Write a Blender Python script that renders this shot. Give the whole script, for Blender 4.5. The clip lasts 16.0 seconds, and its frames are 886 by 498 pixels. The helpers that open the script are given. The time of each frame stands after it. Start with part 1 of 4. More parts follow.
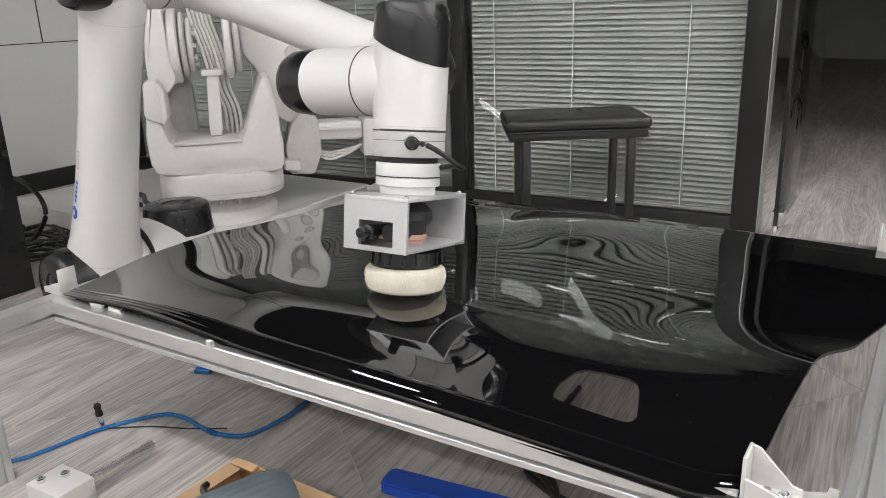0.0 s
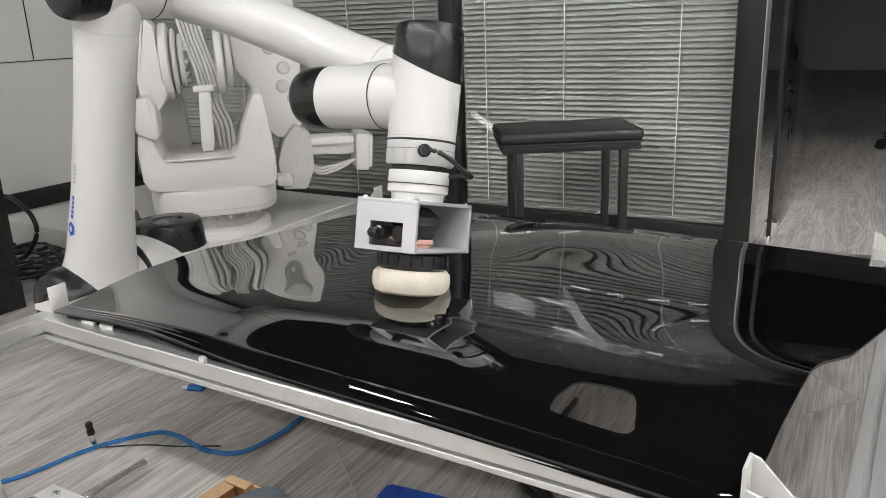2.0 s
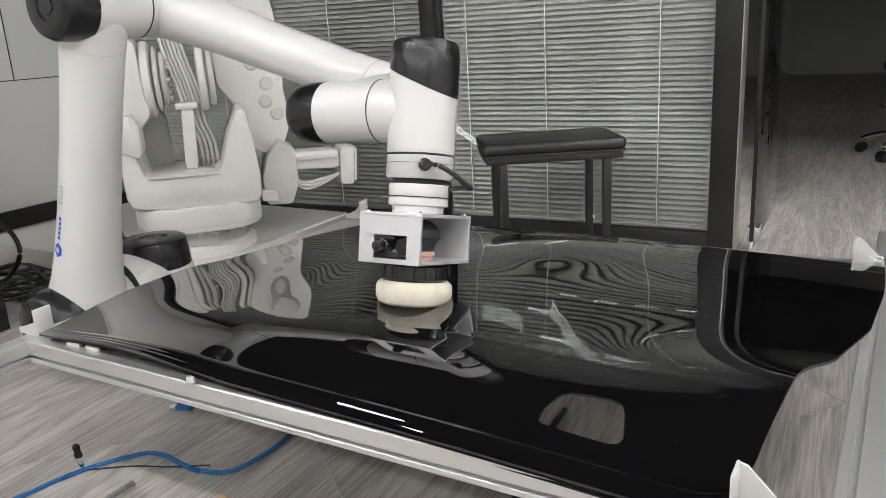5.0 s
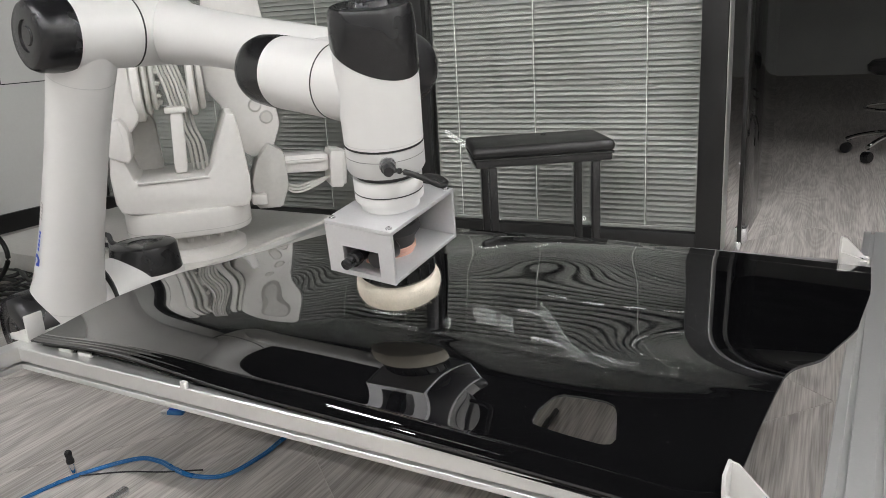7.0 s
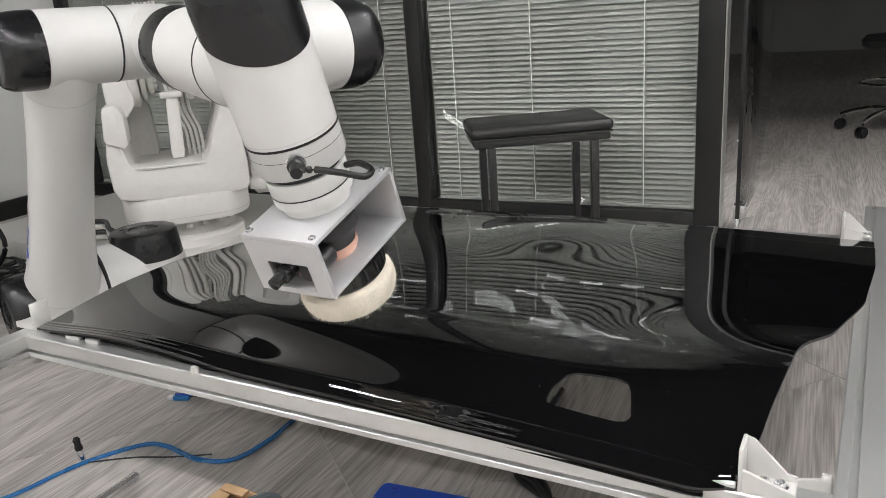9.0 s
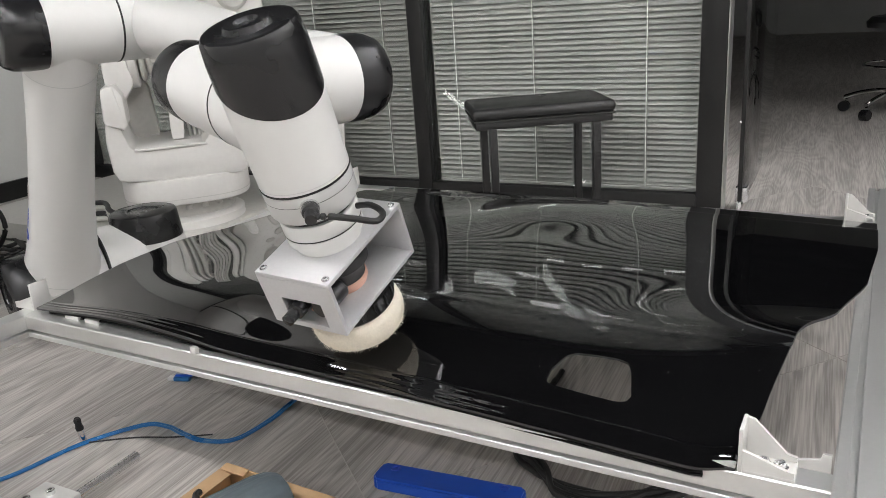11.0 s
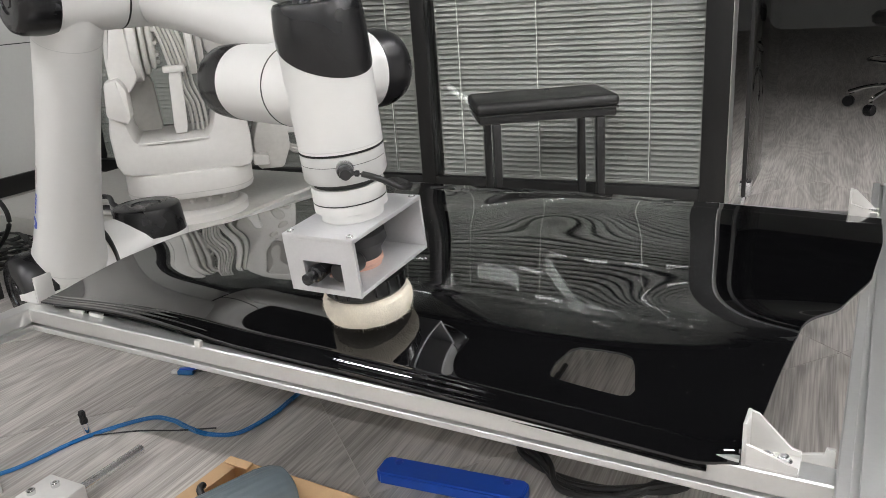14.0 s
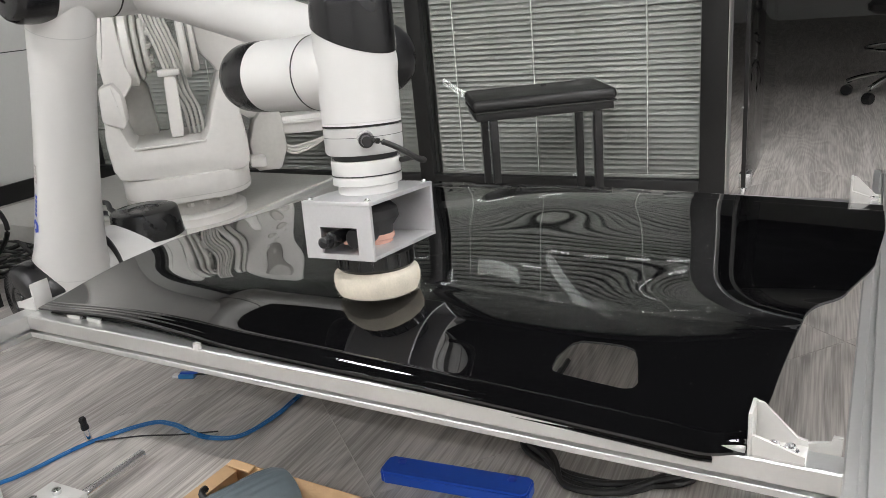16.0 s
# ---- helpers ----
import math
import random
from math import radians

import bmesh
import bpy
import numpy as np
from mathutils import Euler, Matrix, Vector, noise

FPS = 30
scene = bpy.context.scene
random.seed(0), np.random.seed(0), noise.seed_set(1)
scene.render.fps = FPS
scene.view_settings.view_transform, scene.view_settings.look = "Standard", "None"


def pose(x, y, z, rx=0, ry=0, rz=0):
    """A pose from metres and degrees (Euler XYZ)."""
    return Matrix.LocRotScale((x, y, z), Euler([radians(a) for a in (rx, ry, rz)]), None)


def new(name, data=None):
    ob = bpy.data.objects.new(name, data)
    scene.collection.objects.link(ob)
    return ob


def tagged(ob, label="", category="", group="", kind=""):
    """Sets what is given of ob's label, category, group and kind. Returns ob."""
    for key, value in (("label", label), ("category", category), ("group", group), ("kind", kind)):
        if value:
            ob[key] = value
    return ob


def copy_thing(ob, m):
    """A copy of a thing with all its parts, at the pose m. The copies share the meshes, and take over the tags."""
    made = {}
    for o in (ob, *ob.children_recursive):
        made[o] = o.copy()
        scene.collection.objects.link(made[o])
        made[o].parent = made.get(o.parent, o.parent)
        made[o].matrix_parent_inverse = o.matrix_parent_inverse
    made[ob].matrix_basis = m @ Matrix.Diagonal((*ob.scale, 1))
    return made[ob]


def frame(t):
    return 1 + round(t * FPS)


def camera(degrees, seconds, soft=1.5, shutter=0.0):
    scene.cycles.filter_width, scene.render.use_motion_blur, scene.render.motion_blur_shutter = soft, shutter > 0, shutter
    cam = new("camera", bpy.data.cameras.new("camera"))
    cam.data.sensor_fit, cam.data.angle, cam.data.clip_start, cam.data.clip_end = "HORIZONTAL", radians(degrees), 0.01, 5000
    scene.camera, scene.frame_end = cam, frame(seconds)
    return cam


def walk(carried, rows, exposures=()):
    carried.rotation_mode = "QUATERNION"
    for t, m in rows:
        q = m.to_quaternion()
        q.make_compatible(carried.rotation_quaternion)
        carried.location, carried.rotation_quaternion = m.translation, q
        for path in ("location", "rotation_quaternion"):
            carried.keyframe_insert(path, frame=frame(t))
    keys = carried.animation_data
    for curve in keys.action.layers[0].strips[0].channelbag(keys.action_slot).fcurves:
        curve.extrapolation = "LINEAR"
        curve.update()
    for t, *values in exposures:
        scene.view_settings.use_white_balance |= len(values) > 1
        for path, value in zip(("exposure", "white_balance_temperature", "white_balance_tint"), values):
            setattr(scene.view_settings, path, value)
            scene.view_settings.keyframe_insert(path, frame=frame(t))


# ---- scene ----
# camera and its way
cam = camera(59.42, 16.0, soft=0.85)
walk(cam, [
    (0, pose(1.5114, -0.8286, 0.9101, 72.384, 1.812, 32.312)),
    (0.5, pose(1.5099, -0.8276, 0.9090, 72.770, 1.917, 32.181)),
    (1, pose(1.5090, -0.8261, 0.9075, 73.094, 1.980, 31.991)),
    (1.5, pose(1.5052, -0.8260, 0.9052, 73.274, 2.094, 31.897)),
    (2, pose(1.5078, -0.8242, 0.9050, 73.434, 2.252, 31.688)),
    (2.5, pose(1.5088, -0.8226, 0.9062, 73.657, 2.388, 31.477)),
    (3, pose(1.5095, -0.8228, 0.9068, 73.860, 2.410, 31.312)),
    (3.5, pose(1.5082, -0.8227, 0.9069, 73.908, 2.504, 31.221)),
    (4, pose(1.5093, -0.8232, 0.9080, 73.852, 2.764, 31.056)),
    (6.5, pose(1.5109, -0.8348, 0.9195, 74.446, 3.349, 29.534)),
    (7, pose(1.5091, -0.8368, 0.9189, 74.203, 3.309, 29.456)),
    (7.5, pose(1.4996, -0.8366, 0.9163, 73.603, 3.557, 29.426)),
    (8, pose(1.4889, -0.8449, 0.9182, 73.256, 3.904, 29.266)),
    (8.5, pose(1.4857, -0.8477, 0.9184, 73.046, 4.041, 28.959)),
    (9, pose(1.4844, -0.8503, 0.9191, 72.826, 3.995, 28.670)),
    (11.5, pose(1.4828, -0.8445, 0.9099, 71.443, 3.885, 28.838)),
    (12, pose(1.4817, -0.8448, 0.9093, 71.372, 3.818, 28.846)),
    (12.5, pose(1.4796, -0.8445, 0.9082, 71.273, 3.805, 28.883)),
    (13, pose(1.4805, -0.8429, 0.9079, 71.183, 3.918, 29.020)),
    (13.5, pose(1.4823, -0.8437, 0.9083, 71.195, 4.000, 29.056)),
    (14, pose(1.4817, -0.8466, 0.9105, 71.252, 3.903, 29.008)),
    (14.5, pose(1.4800, -0.8477, 0.9105, 71.277, 3.765, 28.971)),
    (15, pose(1.4761, -0.8441, 0.9053, 71.254, 3.831, 28.995)),
    (15.5, pose(1.4784, -0.8388, 0.9014, 71.199, 4.320, 29.018)),
    (16, pose(1.4806, -0.8367, 0.9006, 71.209, 5.175, 28.665)),
])

# ---- light ----
world = bpy.data.worlds.new("world")
scene.world = world
world.use_nodes = True
world.node_tree.nodes["Background"].inputs[0].default_value = (0.8, 0.9, 1.0, 1)
world.node_tree.nodes["Background"].inputs[1].default_value = 0.02
scene.view_settings.exposure = 0.0


# ---- materials ----
def mat(name, col, rough=0.5, metal=0.0, vary=0.12, scale=6.0, bump=0.0, bscale=180.0, rvary=0.08,
        stretch=(1, 1, 1), coat=0.0, emit=0.0, spec=0.5, fine=60.0, specks=0.0):
    m = bpy.data.materials.new(name)
    m.use_nodes = True
    nt = m.node_tree
    b = nt.nodes["Principled BSDF"]
    tc = nt.nodes.new("ShaderNodeTexCoord")
    mp = nt.nodes.new("ShaderNodeMapping")
    mp.inputs["Scale"].default_value = stretch
    nt.links.new(tc.outputs["Object"], mp.inputs[0])
    n1 = nt.nodes.new("ShaderNodeTexNoise")
    n1.inputs["Scale"].default_value = scale
    n1.inputs["Detail"].default_value = 5
    n2 = nt.nodes.new("ShaderNodeTexNoise")
    n2.inputs["Scale"].default_value = fine
    n2.inputs["Detail"].default_value = 3
    for n in (n1, n2):
        nt.links.new(mp.outputs[0], n.inputs["Vector"])
    add = nt.nodes.new("ShaderNodeMath")
    add.operation = "MULTIPLY_ADD"
    add.inputs[1].default_value = 0.4
    nt.links.new(n2.outputs[0], add.inputs[0])
    sc = nt.nodes.new("ShaderNodeMath")
    sc.operation = "MULTIPLY"
    sc.inputs[1].default_value = 0.6
    nt.links.new(n1.outputs[0], sc.inputs[0])
    nt.links.new(sc.outputs[0], add.inputs[2])
    ramp = nt.nodes.new("ShaderNodeValToRGB")
    ramp.color_ramp.elements[0].position = 0.3
    ramp.color_ramp.elements[1].position = 0.7
    lo = [max(c * (1 - vary), 0) for c in col]
    hi = [min(c * (1 + vary), 1) for c in col]
    ramp.color_ramp.elements[0].color = (*lo, 1)
    ramp.color_ramp.elements[1].color = (*hi, 1)
    nt.links.new(add.outputs[0], ramp.inputs[0])
    nt.links.new(ramp.outputs[0], b.inputs["Base Color"])
    rr = nt.nodes.new("ShaderNodeMapRange")
    rr.inputs["From Min"].default_value, rr.inputs["From Max"].default_value = 0.3, 0.7
    rr.inputs["To Min"].default_value = max(rough - rvary, 0.0)
    rr.inputs["To Max"].default_value = min(rough + rvary, 1)
    nt.links.new(n1.outputs[0], rr.inputs["Value"])
    nt.links.new(rr.outputs[0], b.inputs["Roughness"])
    b.inputs["Metallic"].default_value = metal
    b.inputs["Specular IOR Level"].default_value = spec
    b.inputs["Coat Weight"].default_value = coat
    b.inputs["Coat Roughness"].default_value = 0.03
    if bump:
        n3 = nt.nodes.new("ShaderNodeTexNoise")
        n3.inputs["Scale"].default_value = bscale
        nt.links.new(mp.outputs[0], n3.inputs["Vector"])
        bp = nt.nodes.new("ShaderNodeBump")
        bp.inputs["Strength"].default_value = bump
        bp.inputs["Distance"].default_value = 0.002
        nt.links.new(n3.outputs[0], bp.inputs["Height"])
        nt.links.new(bp.outputs[0], b.inputs["Normal"])
    if emit:
        b.inputs["Emission Color"].default_value = (*col, 1)
        b.inputs["Emission Strength"].default_value = emit
    return m


def wood_mat(name, dark, light, rough=0.45):
    """Grey oak print: long fibres along local x, tone shifts from plank to plank."""
    m = bpy.data.materials.new(name)
    m.use_nodes = True
    nt = m.node_tree
    b = nt.nodes["Principled BSDF"]
    tc = nt.nodes.new("ShaderNodeTexCoord")
    oi = nt.nodes.new("ShaderNodeObjectInfo")
    off = nt.nodes.new("ShaderNodeVectorMath")
    off.operation = "MULTIPLY_ADD"
    cmb = nt.nodes.new("ShaderNodeCombineXYZ")
    for i in range(3):
        nt.links.new(oi.outputs["Random"], cmb.inputs[i])
    off.inputs[1].default_value = (17, 9, 5)
    nt.links.new(cmb.outputs[0], off.inputs[0])
    aslant = nt.nodes.new("ShaderNodeMapping")
    aslant.inputs["Rotation"].default_value = (0, 0, radians(-42.2))
    nt.links.new(tc.outputs["Object"], aslant.inputs[0])
    nt.links.new(aslant.outputs[0], off.inputs[2])
    mp = nt.nodes.new("ShaderNodeMapping")
    mp.inputs["Scale"].default_value = (1.2, 11, 11)
    nt.links.new(off.outputs[0], mp.inputs[0])
    n1 = nt.nodes.new("ShaderNodeTexNoise")
    n1.inputs["Scale"].default_value = 1.0
    n1.inputs["Detail"].default_value = 7
    n1.inputs["Distortion"].default_value = 1.6
    nt.links.new(mp.outputs[0], n1.inputs["Vector"])
    mp2 = nt.nodes.new("ShaderNodeMapping")
    mp2.inputs["Scale"].default_value = (6, 230, 230)
    nt.links.new(off.outputs[0], mp2.inputs[0])
    n2 = nt.nodes.new("ShaderNodeTexNoise")
    n2.inputs["Scale"].default_value = 1.0
    n2.inputs["Detail"].default_value = 3
    nt.links.new(mp2.outputs[0], n2.inputs["Vector"])
    # growth rings: a sine over a stretched field gives cathedral figures
    mp3 = nt.nodes.new("ShaderNodeMapping")
    mp3.inputs["Scale"].default_value = (0.75, 5.0, 5.0)
    nt.links.new(off.outputs[0], mp3.inputs[0])
    n3 = nt.nodes.new("ShaderNodeTexNoise")
    n3.inputs["Scale"].default_value = 1.0
    n3.inputs["Detail"].default_value = 2.5
    n3.inputs["Roughness"].default_value = 0.4
    nt.links.new(mp3.outputs[0], n3.inputs["Vector"])
    freq = nt.nodes.new("ShaderNodeMath")
    freq.operation = "MULTIPLY"
    freq.inputs[1].default_value = 150.0
    nt.links.new(n3.outputs[0], freq.inputs[0])
    ring = nt.nodes.new("ShaderNodeMath")
    ring.operation = "SINE"
    nt.links.new(freq.outputs[0], ring.inputs[0])
    ringw = nt.nodes.new("ShaderNodeMath")
    ringw.operation = "MULTIPLY_ADD"
    ringw.inputs[1].default_value = 0.038
    nt.links.new(ring.outputs[0], ringw.inputs[0])
    mix = nt.nodes.new("ShaderNodeMath")
    mix.operation = "MULTIPLY_ADD"
    mix.inputs[1].default_value = 0.5
    half = nt.nodes.new("ShaderNodeMath")
    half.operation = "MULTIPLY"
    half.inputs[1].default_value = 0.45
    nt.links.new(n1.outputs[0], half.inputs[0])
    nt.links.new(n2.outputs[0], mix.inputs[0])
    nt.links.new(half.outputs[0], ringw.inputs[2])
    nt.links.new(ringw.outputs[0], mix.inputs[2])
    tone = nt.nodes.new("ShaderNodeMath")
    tone.operation = "MULTIPLY_ADD"
    tone.inputs[1].default_value = 0.04
    nt.links.new(oi.outputs["Random"], tone.inputs[0])
    nt.links.new(mix.outputs[0], tone.inputs[2])
    ramp = nt.nodes.new("ShaderNodeValToRGB")
    ramp.color_ramp.elements[0].position = 0.38
    ramp.color_ramp.elements[1].position = 0.62
    ramp.color_ramp.elements[0].color = (*dark, 1)
    ramp.color_ramp.elements[1].color = (*light, 1)
    nt.links.new(tone.outputs[0], ramp.inputs[0])
    nt.links.new(ramp.outputs[0], b.inputs["Base Color"])
    b.inputs["Roughness"].default_value = rough
    bp = nt.nodes.new("ShaderNodeBump")
    bp.inputs["Strength"].default_value = 0.15
    bp.inputs["Distance"].default_value = 0.001
    nt.links.new(n2.outputs[0], bp.inputs["Height"])
    nt.links.new(bp.outputs[0], b.inputs["Normal"])
    return m


def glass_mat(name):
    m = bpy.data.materials.new(name)
    m.use_nodes = True
    b = m.node_tree.nodes["Principled BSDF"]
    b.inputs["Base Color"].default_value = (0.95, 0.98, 0.96, 1)
    b.inputs["Roughness"].default_value = 0.0
    b.inputs["Transmission Weight"].default_value = 1.0
    b.inputs["IOR"].default_value = 1.5
    return m


M_WHITE = mat("robot_white", (0.64, 0.635, 0.62), 0.35, vary=0.02, rvary=0.05, coat=0.15)
M_CAP = mat("black_plastic", (0.01, 0.01, 0.011), 0.27, vary=0.2, bump=0.08, bscale=400)
M_RING = mat("grey_ring", (0.52, 0.52, 0.51), 0.42, vary=0.03)
M_SEAM = mat("seam_rubber", (0.02, 0.02, 0.02), 0.6)
M_ALU = mat("anodised_aluminium", (0.66, 0.66, 0.65), 0.3, metal=0.8, vary=0.04, scale=2.0, rvary=0.02, fine=160)
M_ALUM = mat("milled_aluminium", (0.62, 0.62, 0.63), 0.42, metal=0.6, vary=0.05, fine=200)
M_CAST = mat("cast_bracket", (0.66, 0.65, 0.63), 0.45, metal=0.35, vary=0.06, bump=0.1)
M_STEEL = mat("bright_steel", (0.8, 0.8, 0.81), 0.2, metal=0.9, vary=0.03)
M_HOOD = mat("black_gloss_paint", (0.003, 0.003, 0.0034), 0.012, vary=0.25, rvary=0.006, coat=1.0, fine=300)
# underside kept pale so it bounces light onto the floor below the bonnet
M_HOODIN = mat("pale_bounce_inner_skin", (0.5, 0.5, 0.49), 0.5)
M_FRAMEB = mat("black_window_frame", (0.012, 0.012, 0.012), 0.38, vary=0.2)
M_SLAT = mat("grey_blind_slat", (0.215, 0.212, 0.2), 0.45, vary=0.1, scale=3)
M_CORD = mat("pale_cord", (0.6, 0.6, 0.57), 0.8)
M_WALL = mat("grey_panel", (0.62, 0.62, 0.6), 0.42, vary=0.04, scale=1.2, bump=0.05)
# white chosen to reflect lamp light under the bonnet; these walls stay out of view
M_WALLW = mat("white_bounce_wall", (0.76, 0.76, 0.75), 0.7, vary=0.03, scale=1.5, bump=0.1)
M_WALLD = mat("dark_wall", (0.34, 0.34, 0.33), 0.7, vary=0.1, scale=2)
M_CEIL = mat("dark_ceiling", (0.013, 0.013, 0.013), 0.85, vary=0.1, scale=2)
M_LEATHER = mat("black_leather", (0.02, 0.02, 0.02), 0.4, vary=0.25, bump=0.25, bscale=350)
M_BLACKM = mat("black_metal", (0.014, 0.014, 0.014), 0.42, vary=0.2)
M_IROB = mat("warm_white_enamel", (0.66, 0.645, 0.62), 0.38, vary=0.05, scale=3)
M_IROBG = mat("greyed_casting", (0.54, 0.53, 0.5), 0.42, vary=0.1, scale=9)
M_CABLE = mat("black_cable", (0.012, 0.012, 0.012), 0.45)
M_BLUECABLE = mat("blue_cable", (0.02, 0.14, 0.36), 0.3, vary=0.08)
M_BLUE = mat("blue_plastic", (0.012, 0.075, 0.45), 0.38, vary=0.08)
M_BLUELOGO = mat("blue_print", (0.02, 0.06, 0.42), 0.4)
M_GREYPRINT = mat("grey_print", (0.45, 0.42, 0.41), 0.5)
M_MOTOR = mat("slate_motor_paint", (0.1, 0.125, 0.14), 0.5, vary=0.1, bump=0.2)
M_CARD = mat("brown_cardboard", (0.5, 0.33, 0.18), 0.75, vary=0.08, bump=0.1)
M_WOOL = mat("cream_wool", (0.74, 0.68, 0.57), 0.95, vary=0.12, scale=30, bump=0.9, bscale=500, fine=300)
M_RUBBER = mat("grey_rubber", (0.02, 0.02, 0.021), 0.5, vary=0.15, bump=0.1)
M_COPPER = mat("pink_copper", (0.55, 0.33, 0.26), 0.4, metal=0.3, vary=0.1)
M_CHROME = mat("chrome", (0.75, 0.75, 0.75), 0.1, metal=1.0, vary=0.03)
M_LAMP = mat("lamp_diffuser", (1.0, 0.99, 0.99), 0.5, vary=0.0, emit=104.0)
M_GLASS = glass_mat("clear_glass")
M_OAK = wood_mat("grey_oak_floor", (0.27, 0.25, 0.234), (0.53, 0.5, 0.472))
M_BASE = mat("pale_joint_filler", (0.5, 0.48, 0.45), 0.8)
M_RED = mat("red_plastic", (0.5, 0.02, 0.03), 0.4)


# ---- mesh helpers ----
def obj(name, bm, material, parent=None, label="", smooth=True):
    me = bpy.data.meshes.new(name)
    bmesh.ops.recalc_face_normals(bm, faces=bm.faces)
    bm.to_mesh(me)
    bm.free()
    me.materials.append(material)
    if smooth:
        me.shade_smooth()
        me.set_sharp_from_angle(angle=radians(35))
    ob = new(name, me)
    if parent:
        ob.parent = parent
    if label:
        ob["label"] = label
    return ob


def part(name, bm, material, parent, label="", smooth=True):
    return obj(name, bm, material, parent, label, smooth)


def empty(name, m=None):
    ob = new(name)
    if m is not None:
        ob.matrix_basis = m
    return ob


def box(x0, x1, y0, y1, z0, z1, bev=0.002, bm=None, seg=2):
    bm2 = bmesh.new()
    bmesh.ops.create_cube(bm2, size=1)
    for v in bm2.verts:
        v.co = ((x0 + x1) / 2 + v.co.x * (x1 - x0), (y0 + y1) / 2 + v.co.y * (y1 - y0), (z0 + z1) / 2 + v.co.z * (z1 - z0))
    if bev:
        bmesh.ops.bevel(bm2, geom=bm2.edges[:], offset=bev, segments=seg, affect="EDGES", profile=0.5)
    return join(bm, bm2)


def join(bm, bm2, m=None):
    if m is not None:
        bmesh.ops.transform(bm2, matrix=m, verts=bm2.verts)
    if bm is None:
        return bm2
    tmp = bpy.data.meshes.new("tmp")
    bm2.to_mesh(tmp)
    bm2.free()
    bm.from_mesh(tmp)
    bpy.data.meshes.remove(tmp)
    return bm


def lathe(prof, seg=48, m=None, bm=None, closed=True):
    """Turns (radius, height) pairs about z."""
    b = bmesh.new()
    rings = []
    for r, z in prof:
        if r < 1e-6:
            rings.append([b.verts.new((0, 0, z))])
        else:
            rings.append([b.verts.new((r * math.cos(2 * math.pi * i / seg), r * math.sin(2 * math.pi * i / seg), z)) for i in range(seg)])
    for a, c in zip(rings, rings[1:]):
        for i in range(seg):
            j = (i + 1) % seg
            if len(a) == 1 and len(c) > 1:
                b.faces.new((a[0], c[i], c[j]))
            elif len(c) == 1 and len(a) > 1:
                b.faces.new((a[i], a[j], c[0]))
            elif len(a) > 1:
                b.faces.new((a[i], a[j], c[j], c[i]))
    if closed:
        for r in (rings[0], rings[-1]):
            if len(r) > 1:
                b.faces.new(r)
    return join(bm, b, m)


def prism(pts, z0, z1, bev=0.0, m=None, bm=None):
    """A flat outline in x, y raised from z0 to z1."""
    b = bmesh.new()
    lo = [b.verts.new((x, y, z0)) for x, y in pts]
    hi = [b.verts.new((x, y, z1)) for x, y in pts]
    n = len(pts)
    b.faces.new(lo[::-1])
    b.faces.new(hi)
    for i in range(n):
        b.faces.new((lo[i], lo[(i + 1) % n], hi[(i + 1) % n], hi[i]))
    if bev:
        bmesh.ops.bevel(b, geom=b.edges[:], offset=bev, segments=2, affect="EDGES")
    return join(bm, b, m)


def tube(pts, r, seg=10, bm=None, steps=6):
    """A round cable through points, smoothed."""
    P = [Vector(p) for p in pts]
    line = []
    for i in range(len(P) - 1):
        p0, p1, p2, p3 = P[max(i - 1, 0)], P[i], P[i + 1], P[min(i + 2, len(P) - 1)]
        for k in range(steps):
            t = k / steps
            line.append(0.5 * ((2 * p1) + (p2 - p0) * t + (2 * p0 - 5 * p1 + 4 * p2 - p3) * t * t + (3 * p1 - p0 - 3 * p2 + p3) * t ** 3))
    line.append(P[-1])
    b = bmesh.new()
    rings = []
    up = Vector((0, 0, 1))
    for i, p in enumerate(line):
        d = (line[min(i + 1, len(line) - 1)] - line[max(i - 1, 0)]).normalized()
        s = d.cross(up if abs(d.z) < 0.95 else Vector((1, 0, 0))).normalized()
        u = s.cross(d)
        rings.append([b.verts.new(p + r * (math.cos(a) * s + math.sin(a) * u)) for a in (2 * math.pi * k / seg for k in range(seg))])
    for a, c in zip(rings, rings[1:]):
        for k in range(seg):
            b.faces.new((a[k], a[(k + 1) % seg], c[(k + 1) % seg], c[k]))
    b.faces.new(rings[0][::-1])
    b.faces.new(rings[-1])
    return join(bm, b)


AX_Y = Matrix.Rotation(radians(-90), 4, "X")   # lathe z to +y
AX_X = Matrix.Rotation(radians(90), 4, "Y")    # lathe z to +x


def at_m(x, y, z):
    return Matrix.Translation((x, y, z))


# ---- room ----
WALL = Matrix.Translation((-0.38, 2.212, 0)) @ Matrix.Rotation(radians(2.44), 4, "Z")


